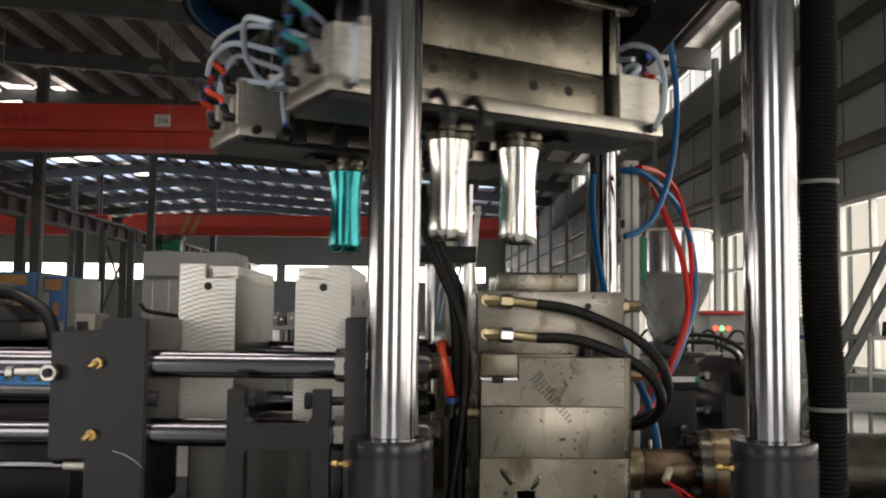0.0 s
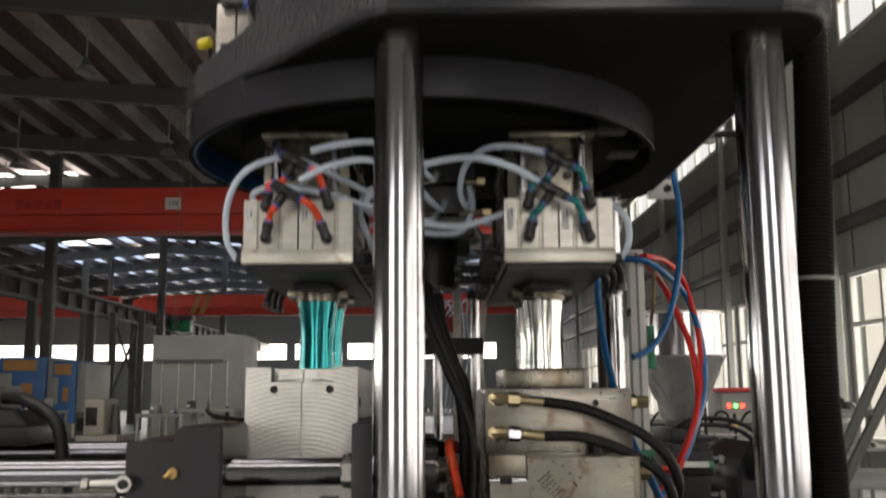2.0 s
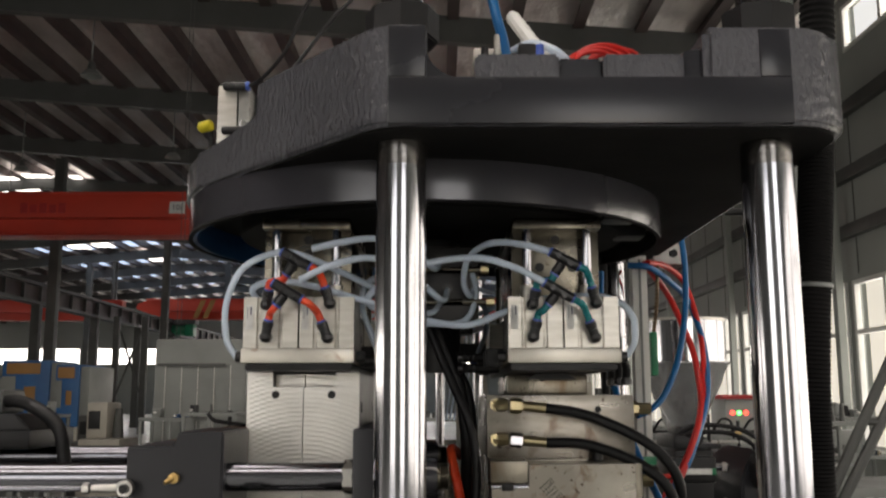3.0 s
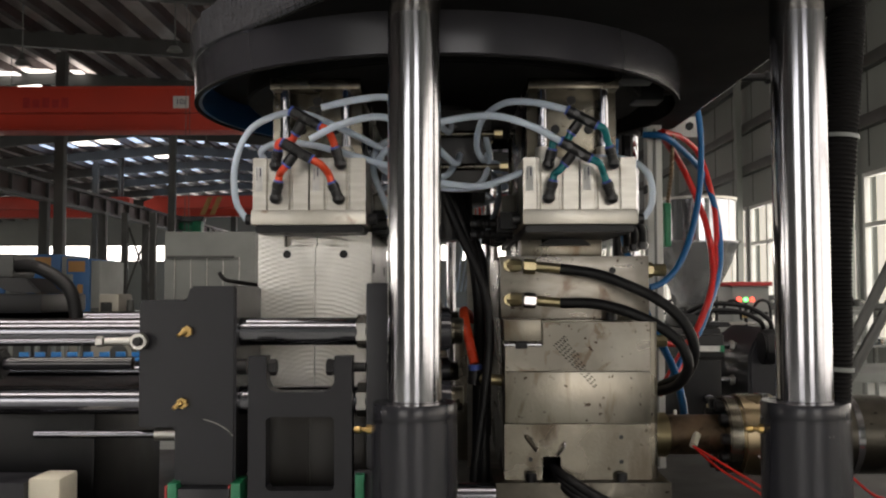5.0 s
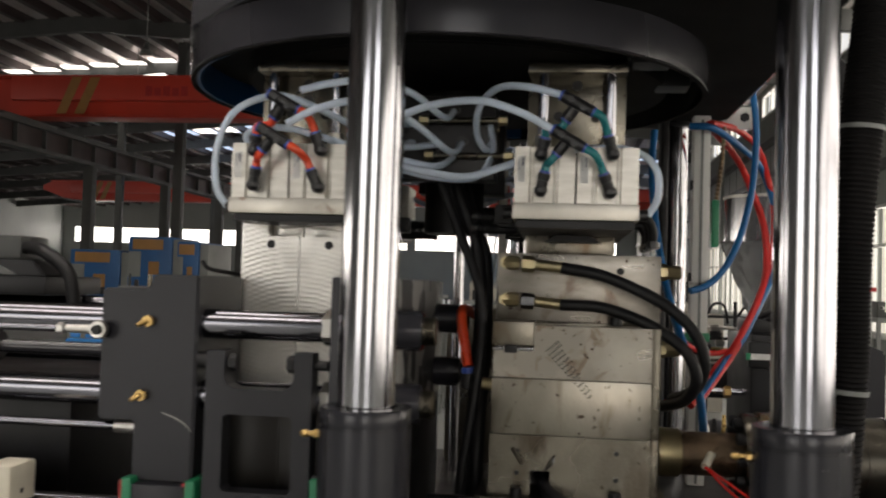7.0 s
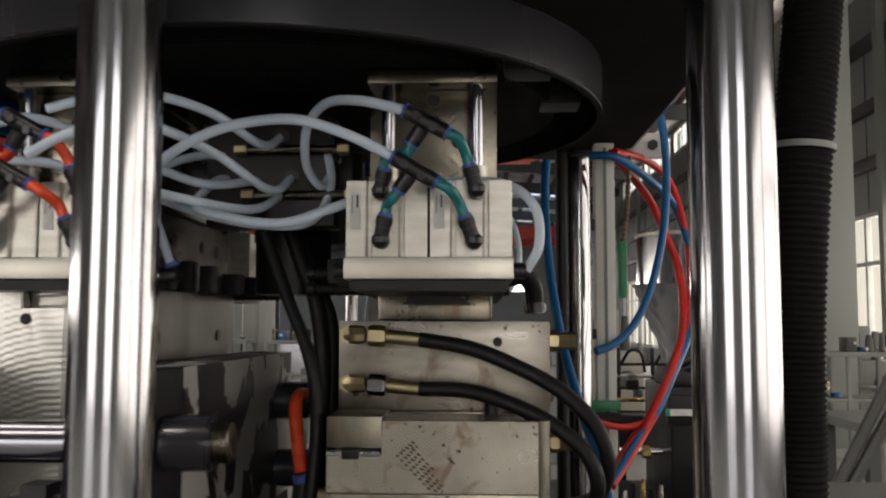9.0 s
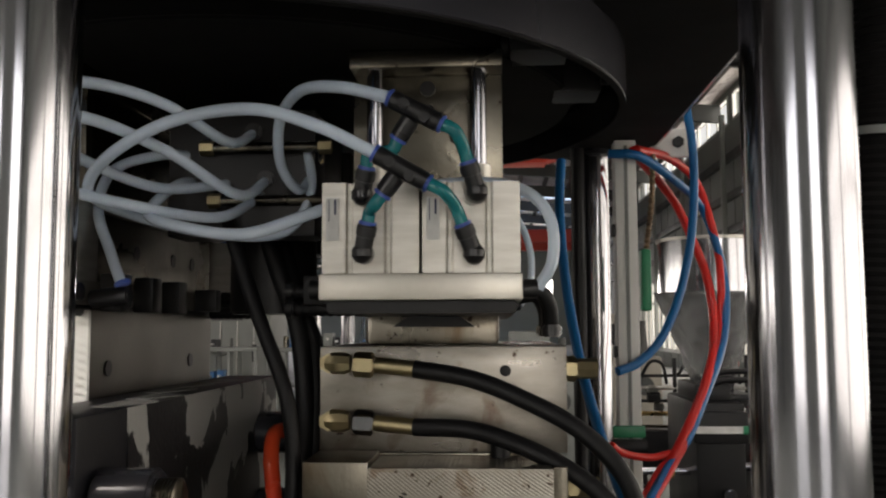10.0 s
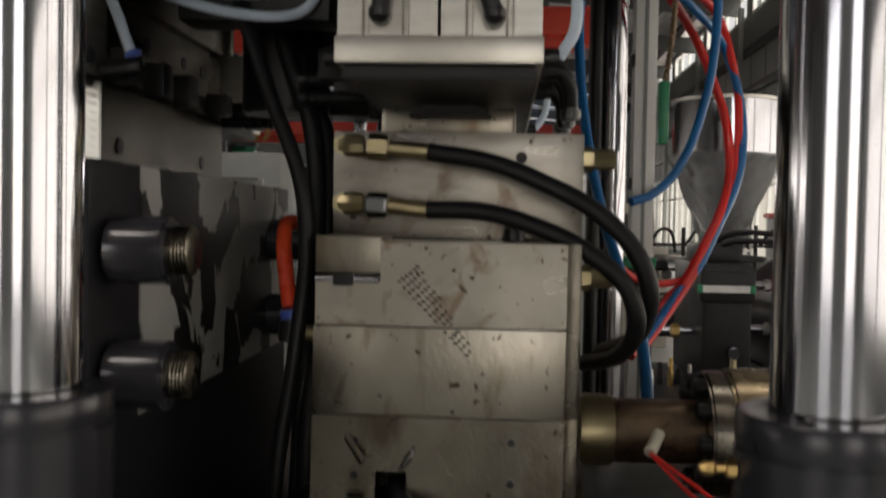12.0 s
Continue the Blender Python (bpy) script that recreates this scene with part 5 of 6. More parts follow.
def slide_parts():
    out = [(-0.682, 1.437), (-0.613, 1.437), (-0.606, 1.458), (-0.538, 1.458), (-0.538, 1.165), (-0.628, 1.165), (-0.628, 1.249), (-0.682, 1.249)]
    part("plate", prism(out, -0.29, -0.105, 0.003, Matrix.Rotation(radians(90), 4, "X")), DARK, slide)
    back = [(-0.682, 1.437), (-0.613, 1.437), (-0.606, 1.456), (-0.548, 1.456), (-0.548, 1.268), (-0.682, 1.268)]
    part("back_plate", prism(back, -0.76, -0.2905, 0.003, Matrix.Rotation(radians(90), 4, "X")), BRONZE, slide, "browned steel back plate")
    part("scratch", tube([(-0.585, 0.1045, 1.262), (-0.565, 0.1045, 1.255), (-0.55, 0.1045, 1.246), (-0.541, 0.1045, 1.237)], 0.0007, 6), PLATED, slide, "bright scratch in the paint")
    for z, x in ((1.391, -0.609), (1.286, -0.615)):
        n = part("grease_nipple", cyl((x, 0.1045, z), (x, 0.094, z), 0.0085, seg=6, bev=0.001), BRASS, slide, "brass grease nipple")
        part("nipple_tip", cyl((x - 0.001, 0.0935, z), (x - 0.009, 0.084, z - 0.006), 0.0045, 0.003, seg=12), BRASS, n)
    part("cable", tube([(-0.612, 0.30, 1.482), (-0.600, 0.30, 1.470), (-0.575, 0.31, 1.465), (-0.553, 0.33, 1.461)], 0.0035, 8), RUBBER, slide, "thin black cable")
    # actuator rod with rod eye
    part("actuator_rod", cyl((-1.44, 0.088, 1.377), (-0.735, 0.088, 1.377), 0.0042, seg=16), BARCHROME, slide)
    part("rod_nut", hexbolt((-0.738, 0.088, 1.377), (1, 0, 0), 0.0085, 0.010), PLATED, slide)
    part("rod_end", cyl((-0.7255, 0.088, 1.377), (-0.688, 0.088, 1.377), 0.0055, 0.0070), PLATED, slide)
    m = Matrix.Translation((-0.676, 0.088, 1.377)) @ Matrix.Rotation(radians(90), 4, "X")
    part("rod_eye", lathe([(0.0072, -0.006), (0.0115, -0.006), (0.0132, -0.003), (0.0132, 0.003), (0.0115, 0.006), (0.0072, 0.006), (0.0072, -0.006)], m, 28), PLATED, slide, "steel rod eye")
    part("eye_pin", cyl((-0.676, 0.076, 1.377), (-0.676, 0.1045, 1.377), 0.0068, seg=20, bev=0.001), BLACK, slide)
    part("lower_rod", cyl((-0.84, 0.12, 1.238), (-0.629, 0.12, 1.238), 0.006), BARCHROME, slide)
    part("rod_coupling", cyl((-0.66, 0.12, 1.238), (-0.6285, 0.12, 1.238), 0.010, seg=20), PLATED, slide)
    for x in (-0.625, -0.533):
        part("bearing_end", box((x - 0.007, 0.085, 1.085), (x + 0.007, 0.145, 1.172), 0.002), GREEN, slide, "green bearing end cap")
        part("bearing_wiper", box((x - 0.0115, 0.087, 1.085), (x - 0.0075, 0.143, 1.168), 0.001), REDEND, slide, "red bearing wiper")
    part("carriage", box((-0.617, 0.084, 1.09), (-0.541, 0.146, 1.1645), 0.003), DARK, slide)
    for x in (-0.60, -0.555):
        part("carriage_screw", cap_screw((x, 0.0835, 1.13), (0, -1, 0), 0.006, 0.006), BLACK, slide)
    part("stop_bolt", cyl((-0.537, 0.115, 1.338), (-0.522, 0.115, 1.338), 0.012, seg=16), BLACK, slide)


slide_parts()


def h_bracket():
    h = thing("stop_bracket", "dark grey H-shaped stop bracket with black set bolts", "bracket")
    out = [(-0.515, 1.021), (-0.364, 1.021), (-0.364, 1.355), (-0.390, 1.355), (-0.390, 1.318), (-0.395, 1.308), (-0.405, 1.303), (-0.474, 1.303), (-0.484, 1.308), (-0.489, 1.318), (-0.489, 1.355), (-0.515, 1.355)]
    m = Matrix.Rotation(radians(90), 4, "X")
    bm = bmesh.new()
    prism([(-0.515, 1.267), (-0.364, 1.267)] + out[2:], -0.118, -0.085, 0, m, bm)
    prism([(-0.515, 1.021), (-0.489, 1.021), (-0.489, 1.262), (-0.484, 1.267), (-0.515, 1.267)], -0.118, -0.085, 0, m, bm)
    prism([(-0.364, 1.021), (-0.364, 1.267), (-0.395, 1.267), (-0.390, 1.262), (-0.390, 1.021)], -0.118, -0.085, 0, m, bm)
    prism([(-0.489, 1.021), (-0.390, 1.021), (-0.390, 1.166), (-0.395, 1.161), (-0.484, 1.161), (-0.489, 1.166)], -0.118, -0.085, 0, m, bm)
    bmesh.ops.remove_doubles(bm, verts=bm.verts[:], dist=0.0002)
    part("frame", bm, DARK, h)
    for x, d in ((-0.489, 1), (-0.390, -1)):
        b = part("set_bolt", hexbolt((x + 0.002 * d, 0.101, 1.338), (d, 0, 0), 0.0125, 0.011), BLACK, h, "black hexagon set bolt")
        part("shank", cyl((x + d * 0.0005, 0.101, 1.338), (x + d * 0.0018, 0.101, 1.338), 0.007), BLACK, b)
    part("lock_bolt", cyl((-0.3635, 0.101, 1.338), (-0.3455, 0.101, 1.338), 0.007), BLACK, h)
    return h


h_bracket()


def sump():
    s = thing("oil_sump", "dark brown oily plastic sump under the blow mould", "sump")
    part("tank", box((-0.60, 0.20, 1.0205), (-0.346, 0.72, 1.262), 0.006), SUMP, s)
    part("rib", box((-0.445, 0.196, 1.03), (-0.441, 0.1998, 1.26), 0.001), SUMP, s)


sump()


def clamp_side_stuff():
    b = thing("stop_block_unit", "dark steel block with a cream nylon buffer", "stop block")
    part("block", box((-1.35, 0.02, 1.021), (-0.81, 0.10, 1.186), 0.004), DARK, b)
    n = part("buffer", box((-0.8095, 0.03, 1.135), (-0.765, 0.095, 1.19), 0.004), CREAM, b, "cream nylon buffer")
    part("buffer_screw", cyl((-0.764, 0.06, 1.152), (-0.7645, 0.06, 1.152), 0.004, seg=10), BLACK, n)
    v = thing("hydraulic_valve", "dark hydraulic valve block with a thick black hose", "valve")
    part("block", box((-1.45, 0.50, 1.4105), (-1.0, 0.72, 1.448), 0.006), BLACK, v)
    part("wedge", prism([(-1.06, 1.4485), (-1.0, 1.4485), (-1.03, 1.478), (-1.12, 1.478)], -0.6, -0.5, 0.003, Matrix.Rotation(radians(90), 4, "X")), BLACK, v)
    part("solenoid", box((-1.35, 0.52, 1.4785), (-1.065, 0.62, 1.525), 0.008), STRUCT, v)
    part("hose", tube([(-1.09, 0.55, 1.498), (-1.04, 0.52, 1.502), (-0.98, 0.47, 1.490), (-0.925, 0.45, 1.452), (-0.905, 0.44, 1.38)], 0.0125, 14), RUBBER, v)
    part("foot", box((-1.45, 0.55, 1.0205), (-1.32, 0.68, 1.41), 0.006), BLACK, v)
    c = thing("clamp_cylinder", "dark hydraulic clamp cylinder between the guide bars", "cylinder")
    part("barrel", cyl((-1.449, 0.4, 1.322), (-1.02, 0.4, 1.322), 0.028, bev=0.004, seg=40), BLACK, c)
    part("piston_rod", cyl((-1.0195, 0.4, 1.322), (-0.79, 0.4, 1.322), 0.012, seg=32), SKIRT, c)
    part("rear_beam", box((-1.45, 0.25, 1.0205), (-0.80, 0.60, 1.283), 0.006), BLACK, c)
    t = thing("blue_crate", "light blue plastic crate standing behind the bars", "crate")
    for k in range(2):
        z = 1.172 + 0.078 * k
        for j in range(16):
            x = -1.55 + 0.05 * j
            part("slat", box((x, 1.6, z + 0.002), (x + 0.03, 1.61, z + 0.018), 0.002), CRATEBLUE, t)
    part("rim", box((-1.56, 1.59, 1.155), (-0.74, 1.62, 1.171), 0.003), CRATEBLUE, t)
    part("rim", box((-1.56, 1.59, 1.232), (-0.74, 1.62, 1.249), 0.003), CRATEBLUE, t)
    part("post", box((-1.56, 1.589, 0.6), (-1.50, 1.63, 1.1545), 0.003), CRATEBLUE, t)
    part("post", box((-0.8, 1.589, 0.6), (-0.74, 1.63, 1.1545), 0.003), CRATEBLUE, t)
    part("shelf", box((-1.56, 1.5, 0), (-0.74, 1.8, 0.5995), 0.01), STRUCT, t)


clamp_side_stuff()


# ---- injection mould on the other station ----
def injection_mould():
    m = thing("injection_mould", "oil-stained ground steel injection mould stack", "mould")
    part("top_block", box((-0.131, 0.374, 1.40), (0.133, 0.758, 1.512), 0.0015), STEEL, m)
    part("cavity_block", box((-0.090, 0.44, 1.5125), (0.062, 0.70, 1.55), 0.006), STEELLOW, m)
    part("corner_tab", box((-0.1305, 0.283, 1.366), (-0.0665, 0.373, 1.402), 0.001), STEELLOW, m)
    rx = Matrix.Rotation(radians(90), 4, "X")
    part("front_plate", prism([(-0.129, 1.3165), (0.112, 1.3165), (0.112, 1.3975), (-0.066, 1.3975), (-0.066, 1.3575), (-0.129, 1.3575)], -0.373, -0.276, 0.001, rx), HATCH, m)
    part("side_strip", box((0.1125, 0.290, 1.229), (0.1265, 0.373, 1.3975), 0.001), OILSTEEL, m)
    part("middle_plate", box((-0.130, 0.275, 1.2305), (0.112, 0.74, 1.3155), 0.001), STEELLOW, m)
    part("side_cheek", box((0.1125, 0.292, 1.138), (0.126, 0.74, 1.2285), 0.001), OILSTEEL, m)
    part("core", box((-0.128, 0.3745, 1.229), (0.126, 0.74, 1.3995), 0.001), OILSTEEL, m)
    part("lower_plate", prism([(-0.131, 1.138), (-0.068, 1.138), (-0.068, 1.176), (-0.0375, 1.176), (-0.0375, 1.138), (0.112, 1.138), (0.112, 1.2295), (-0.131, 1.2295)], -0.74, -0.276, 0.001, rx), OILSTEEL, m)
    part("recess", box((-0.0675, 0.36, 1.138), (-0.038, 0.72, 1.1755), 0), BLACK, m)
    part("base_plate", box((-0.15, 0.255, 1.0205), (0.14, 0.76, 1.1375), 0.002), OILBLACK, m)
    p = part("latch_pin", cyl((-0.1295, 0.281, 1.360), (-0.068, 0.281, 1.360), 0.0045, seg=14), CHROME, m, "bright latch pin")
    part("latch_head", box((-0.112, 0.274, 1.354), (-0.092, 0.283, 1.366), 0.002), BLACK, p)
    part("top_screw", cyl((0.062, 0.355, 1.3978), (0.062, 0.355, 1.412), 0.010, bev=0.001), BLACK, m, "black socket screw")
    part("bolt_hole", cyl((0.068, 0.3725, 1.486), (0.068, 0.376, 1.486), 0.006), BLACK, m)
    for x, z in ((-0.088, 1.205), (-0.088, 1.172), (0.062, 1.208), (0.062, 1.168)):
        part("bolt_hole", cyl((x, 0.2745, z), (x, 0.277, z), 0.0038, seg=12), BLACK, m)
    for x in (-0.088, 0.06):
        part("foot_screw", cyl((x, 0.262, 1.138), (x, 0.262, 1.152), 0.009, bev=0.001), BLACK, m)
    part("lifting_pin", cyl((-0.095, 0.27, 1.21), (-0.078, 0.262, 1.188), 0.0035, seg=10), OILSTEEL, m)
    part("wire_loop", tube([(-0.045, 0.272, 1.178), (-0.037, 0.268, 1.192), (-0.031, 0.268, 1.199), (-0.034, 0.269, 1.188), (-0.043, 0.273, 1.178)], 0.001, 6), CHROME, m)
    # short oblique scuff of dark cutter marks
    for i in range(14):
        for j in range(6):
            if j > 5.5 - 0.28 * i:
                continue
            x, z = -0.050 + 0.0050 * i + 0.0034 * j + 0.0006 * random.random(), 1.360 - 0.0052 * i + 0.0030 * j + 0.0006 * random.random()
            w, y = 0.0036 + 0.0014 * random.random(), 0.2752 if z > 1.3195 else 0.2742
            if 1.3145 < z < 1.3195:
                continue
            part("scuff", prism([(x, z), (x + w, z - 0.0014), (x + w, z - 0.0034), (x + 0.0003, z - 0.0018)], -y - 0.0004, -y, 0, rx), BLACKSHADE, m)
    return m


injection_mould()


def hose_line(z, pts, plated, label):
    h = thing("hydraulic_hose", label, "hydraulic hose", "hydraulic hoses")
    x = -0.117
    y = 0.352
    e = part("elbow", cyl((x, 0.3735, z), (x, y - 0.006, z), 0.0105, seg=6, bev=0.001), ZINC, h, "yellow zinc-plated elbow")
    part("elbow_end", lathe([(0, -0.011), (0.008, -0.008), (0.0115, 0.0), (0.0115, 0.012), (0.009, 0.018), (0, 0.018)], Matrix.Translation((x + 0.004, y, z)) @ Matrix.Rotation(radians(90), 4, "Y"), 8), ZINC, e)
    part("nut", hexbolt((x + 0.026, y, z - 0.001), (1, 0, -0.06), 0.0135, 0.021), plated, h, "hexagon union nut")
    part("ferrule", cyl((x + 0.048, y, z - 0.002), (x + 0.092, y - 0.003, z - 0.006), 0.0085, seg=20, bev=0.001), ZINC, h, "crimped ferrule")
    part("hose", tube([(x + 0.09, y - 0.003, z - 0.006)] + pts, 0.0092, 14, 10), RUBBER, h, "black rubber hose")
    return h


hose_line(1.495, [(0.03, 0.338, 1.480), (0.08, 0.325, 1.462), (0.138, 0.312, 1.432), (0.178, 0.305, 1.393), (0.195, 0.31, 1.348), (0.186, 0.34, 1.305), (0.158, 0.40, 1.28)], ZINC, "black hydraulic hose with plated elbow on the steel mould")
hose_line(1.435, [(0.03, 0.335, 1.428), (0.08, 0.318, 1.415), (0.13, 0.303, 1.392), (0.168, 0.297, 1.36), (0.182, 0.305, 1.32), (0.170, 0.345, 1.285), (0.142, 0.42, 1.265)], CHROME, "black hydraulic hose with bright nut on the steel mould")


def side_ports():
    for z in (1.487, 1.36):
        p = thing("hose_union", "yellow zinc-plated union on the mould's side", "hose union", "hose unions")
        part("body", hexbolt((0.1335, 0.40, z), (1, 0, 0), 0.014, 0.012), ZINC, p)
        part("end", cyl((0.146, 0.40, z), (0.168, 0.40, z), 0.011, seg=8, bev=0.001), ZINC, p)


side_ports()


def injection_unit():
    u = thing("injection_barrel", "heat-browned injection barrel with a gilded flange", "injection barrel")
    y, z = 0.45, 1.186
    part("nozzle", cyl((0.141, y, z), (0.178, y, z), 0.040, seg=40, bev=0.003), ZINC, u, "bright nozzle ring")
    part("nozzle_body", cyl((0.1785, y, z), (0.276, y, z), 0.036, seg=40, bev=0.002), BRONZE, u, "heat-browned nozzle body")
    f = part("flange", cyl((0.2765, y, z), (0.300, y, z), 0.070, seg=48, bev=0.003), OILSTEEL, u)
    for k in range(10):
        a = 2 * math.pi * k / 10
        part("flange_bolt", cap_screw((0.276, y + 0.057 * math.cos(a), z + 0.057 * math.sin(a)), (-1, 0, 0), 0.010, 0.014), BLACK, f, "black flange bolt")
    part("adapter", cyl((0.3005, y, z), (0.372, y, z), 0.0735, seg=48, bev=0.004), GOLDSTEEL, u, "gilded adapter ring")
    part("band", cyl((0.345, y, z), (0.362, y, z), 0.0755, seg=48, bev=0.002), CHROME, u)
    part("band_clamp", cyl((0.352, y - 0.079, z - 0.01), (0.352, y - 0.079, z + 0.035), 0.006), BRASS, u)
    part("barrel", cyl((0.3725, y, z), (1.25, y, z), 0.069, seg=48, bev=0.003), OILBLACK, u)
    for k in range(3):
        x = 0.46 + 0.2 * k
        part("heater_band", cyl((x, y, z), (x + 0.11, y, z), 0.0715, seg=48, bev=0.002), (OILBLACK, BRONZE, OILBLACK)[k], u, "oily heater band")
        part("band", cyl((x + 0.04, y, z), (x + 0.052, y, z), 0.0735, seg=48, bev=0.001), CHROME, u)
    part("sensor", cyl((0.225, y - 0.034, z + 0.005), (0.212, y - 0.055, z - 0.012), 0.007), CREAM, u, "white ceramic sensor")
    part("support", box((0.8, y - 0.06, 1.0205), (0.95, y + 0.06, 1.116), 0.004), DARK, u)
    for dx in (0, 0.012):
        part("wire", tube([(0.212, y - 0.055, z - 0.012), (0.25, y - 0.08, z - 0.035 - dx), (0.30, y - 0.12, z - 0.065 - dx), (0.36, y - 0.14, z - 0.10 - dx), (0.5, y - 0.15, z - 0.125)], 0.0022, 8), REDTUBE, u, "red thermocouple wire")
    part("wire", tube([(0.405, 0.2, 1.16), (0.43, 0.17, 1.135), (0.47, 0.16, 1.125), (0.55, 0.17, 1.10), (0.62, 0.2, 1.06)], 0.0022, 8), REDTUBE, u, "red thermocouple wire")
    part("wire", tube([(0.36, 0.16, 1.10), (0.42, 0.15, 1.10), (0.48, 0.15, 1.092), (0.6, 0.18, 1.05)], 0.0022, 8), REDTUBE, u, "red thermocouple wire")
    arc = [(0.33 + 0.012 * math.cos(a), y - 0.0745 * math.cos(0.25 + 0.012 * math.sin(a) / 0.07), z - 0.0745 * math.sin(0.25 - 0.17 * math.sin(a))) for a in [math.pi * (0.35 - 0.16 * k) for k in range(8)]]
    part("chalk_mark", tube(arc, 0.0013, 6, 4), WHITEPAINT, u, "white chalk mark")



injection_unit()


def floor_cables():
    c = thing("heater_cables", "thick black heater cables leaving the mould base", "cable")
    for k in range(3):
        part("cable", tube([(-0.055 + 0.005 * k, 0.34, 1.158 - 0.006 * k), (-0.04, 0.27, 1.15 - 0.007 * k), (0.0, 0.23, 1.128 - 0.01 * k), (0.06, 0.2, 1.10 - 0.01 * k), (0.16, 0.19, 1.06 - 0.005 * k), (0.3, 0.2, 1.035)], 0.009, 12), RUBBER, c)


floor_cables()


def back_units():
    """Hydraulic units and rails behind the injection barrel."""
    u = thing("hydraulic_unit", "dark hydraulic drive unit with chrome rods", "hydraulic unit", at=(0.051, 0.584, -0.669))
    u.scale = (1.463, 1.463, 1.463)
    part("block", box((0.385, 1.0, 1.1205), (0.480, 1.3, 1.36), 0.008), BLACK, u)
    part("valve", box((0.39, 1.02, 1.3605), (0.46, 1.2, 1.395), 0.006), BLACK, u)
    part("cap", box((0.375, 0.97, 1.285), (0.478, 0.999, 1.345), 0.006), BLACK, u)
    part("label", box((0.376, 0.9655, 1.305), (0.468, 0.9695, 1.318), 0), PAPER, u, "silver scale strip")
    for x in (0.368, 0.466):
        part("strip_end", box((x, 0.9645, 1.304), (x + 0.010, 0.9699, 1.319), 0.001), GREEN, u, "green strip end")
    for z in (1.312, 1.225):
        part("rod", cyl((0.4805, 1.1, z), (0.5445, 1.1, z), 0.009), CHROME, u, "chrome rod")
        part("nut", hexbolt((0.528, 1.1, z), (1, 0, 0), 0.013, 0.012), PLATED, u)
    part("rod", cyl((0.27, 1.06, 1.222), (0.3845, 1.06, 1.222), 0.008), CHROME, u, "chrome rod")
    part("bearing", box((0.255, 1.02, 1.1205), (0.285, 1.12, 1.262), 0.006), BLACK, u)
    part("elbow_joint", hexbolt((0.335, 1.05, 1.222), (1, 0, 0), 0.014, 0.016), BRASS, u, "brass union")
    for k in range(5):
        x = 0.292 + 0.018 * k
        part("screw", cyl((x, 1.0 + 0.02 * (k % 2), 1.1205), (x, 1.0 + 0.02 * (k % 2), 1.15 + 0.012 * (k % 3)), 0.006, 0.004, seg=10), (PLATED, BLACK, BRASS, BLACK, PLATED)[k], u)
    part("bracket", prism([(0.545, 1.14), (0.68, 1.14), (0.68, 1.33), (0.60, 1.36), (0.56, 1.33), (0.545, 1.29)], -1.3, -1.0, 0.006, Matrix.Rotation(radians(90), 4, "X")), DARK, u)
    part("flange", cyl((0.566, 0.975, 1.315), (0.60, 0.975, 1.315), 0.042, bev=0.005), BLACK, u)
    part("bracket_foot", box((0.54, 1.0, 1.1205), (0.70, 1.3, 1.1395), 0.006), DARK, u)
    part("gauge", cyl((0.44, 0.965, 1.19), (0.44, 0.99, 1.19), 0.012, bev=0.002), CHROME, u, "small chrome gauge")
    part("gauge_stem", cyl((0.44, 0.9755, 1.15), (0.44, 0.9755, 1.18), 0.006), ZINC, u)
    part("pipe", tube([(0.42, 1.03, 1.39), (0.45, 1.01, 1.402), (0.52, 1.0, 1.40), (0.575, 1.0, 1.375), (0.59, 1.02, 1.345)], 0.0058, 12), RUBBER, u)
    part("pipe", tube([(0.40, 1.05, 1.39), (0.45, 1.02, 1.418), (0.54, 1.0, 1.412), (0.595, 1.0, 1.38), (0.61, 1.02, 1.345)], 0.0058, 12), RUBBER, u)
    d = thing("rear_block", "dark grey painted rear frame block", "machine frame", at=(0.051, 0.584, -0.669))
    d.scale = (1.463, 1.463, 1.463)
    part("block", box((0.16, 0.62, 0.458), (1.0, 1.32, 1.12), 0.006), DARK, d)
    part("tray", box((0.34, 0.85, 1.1205), (0.8, 0.97, 1.135), 0.004), BLACK, d)


back_units()


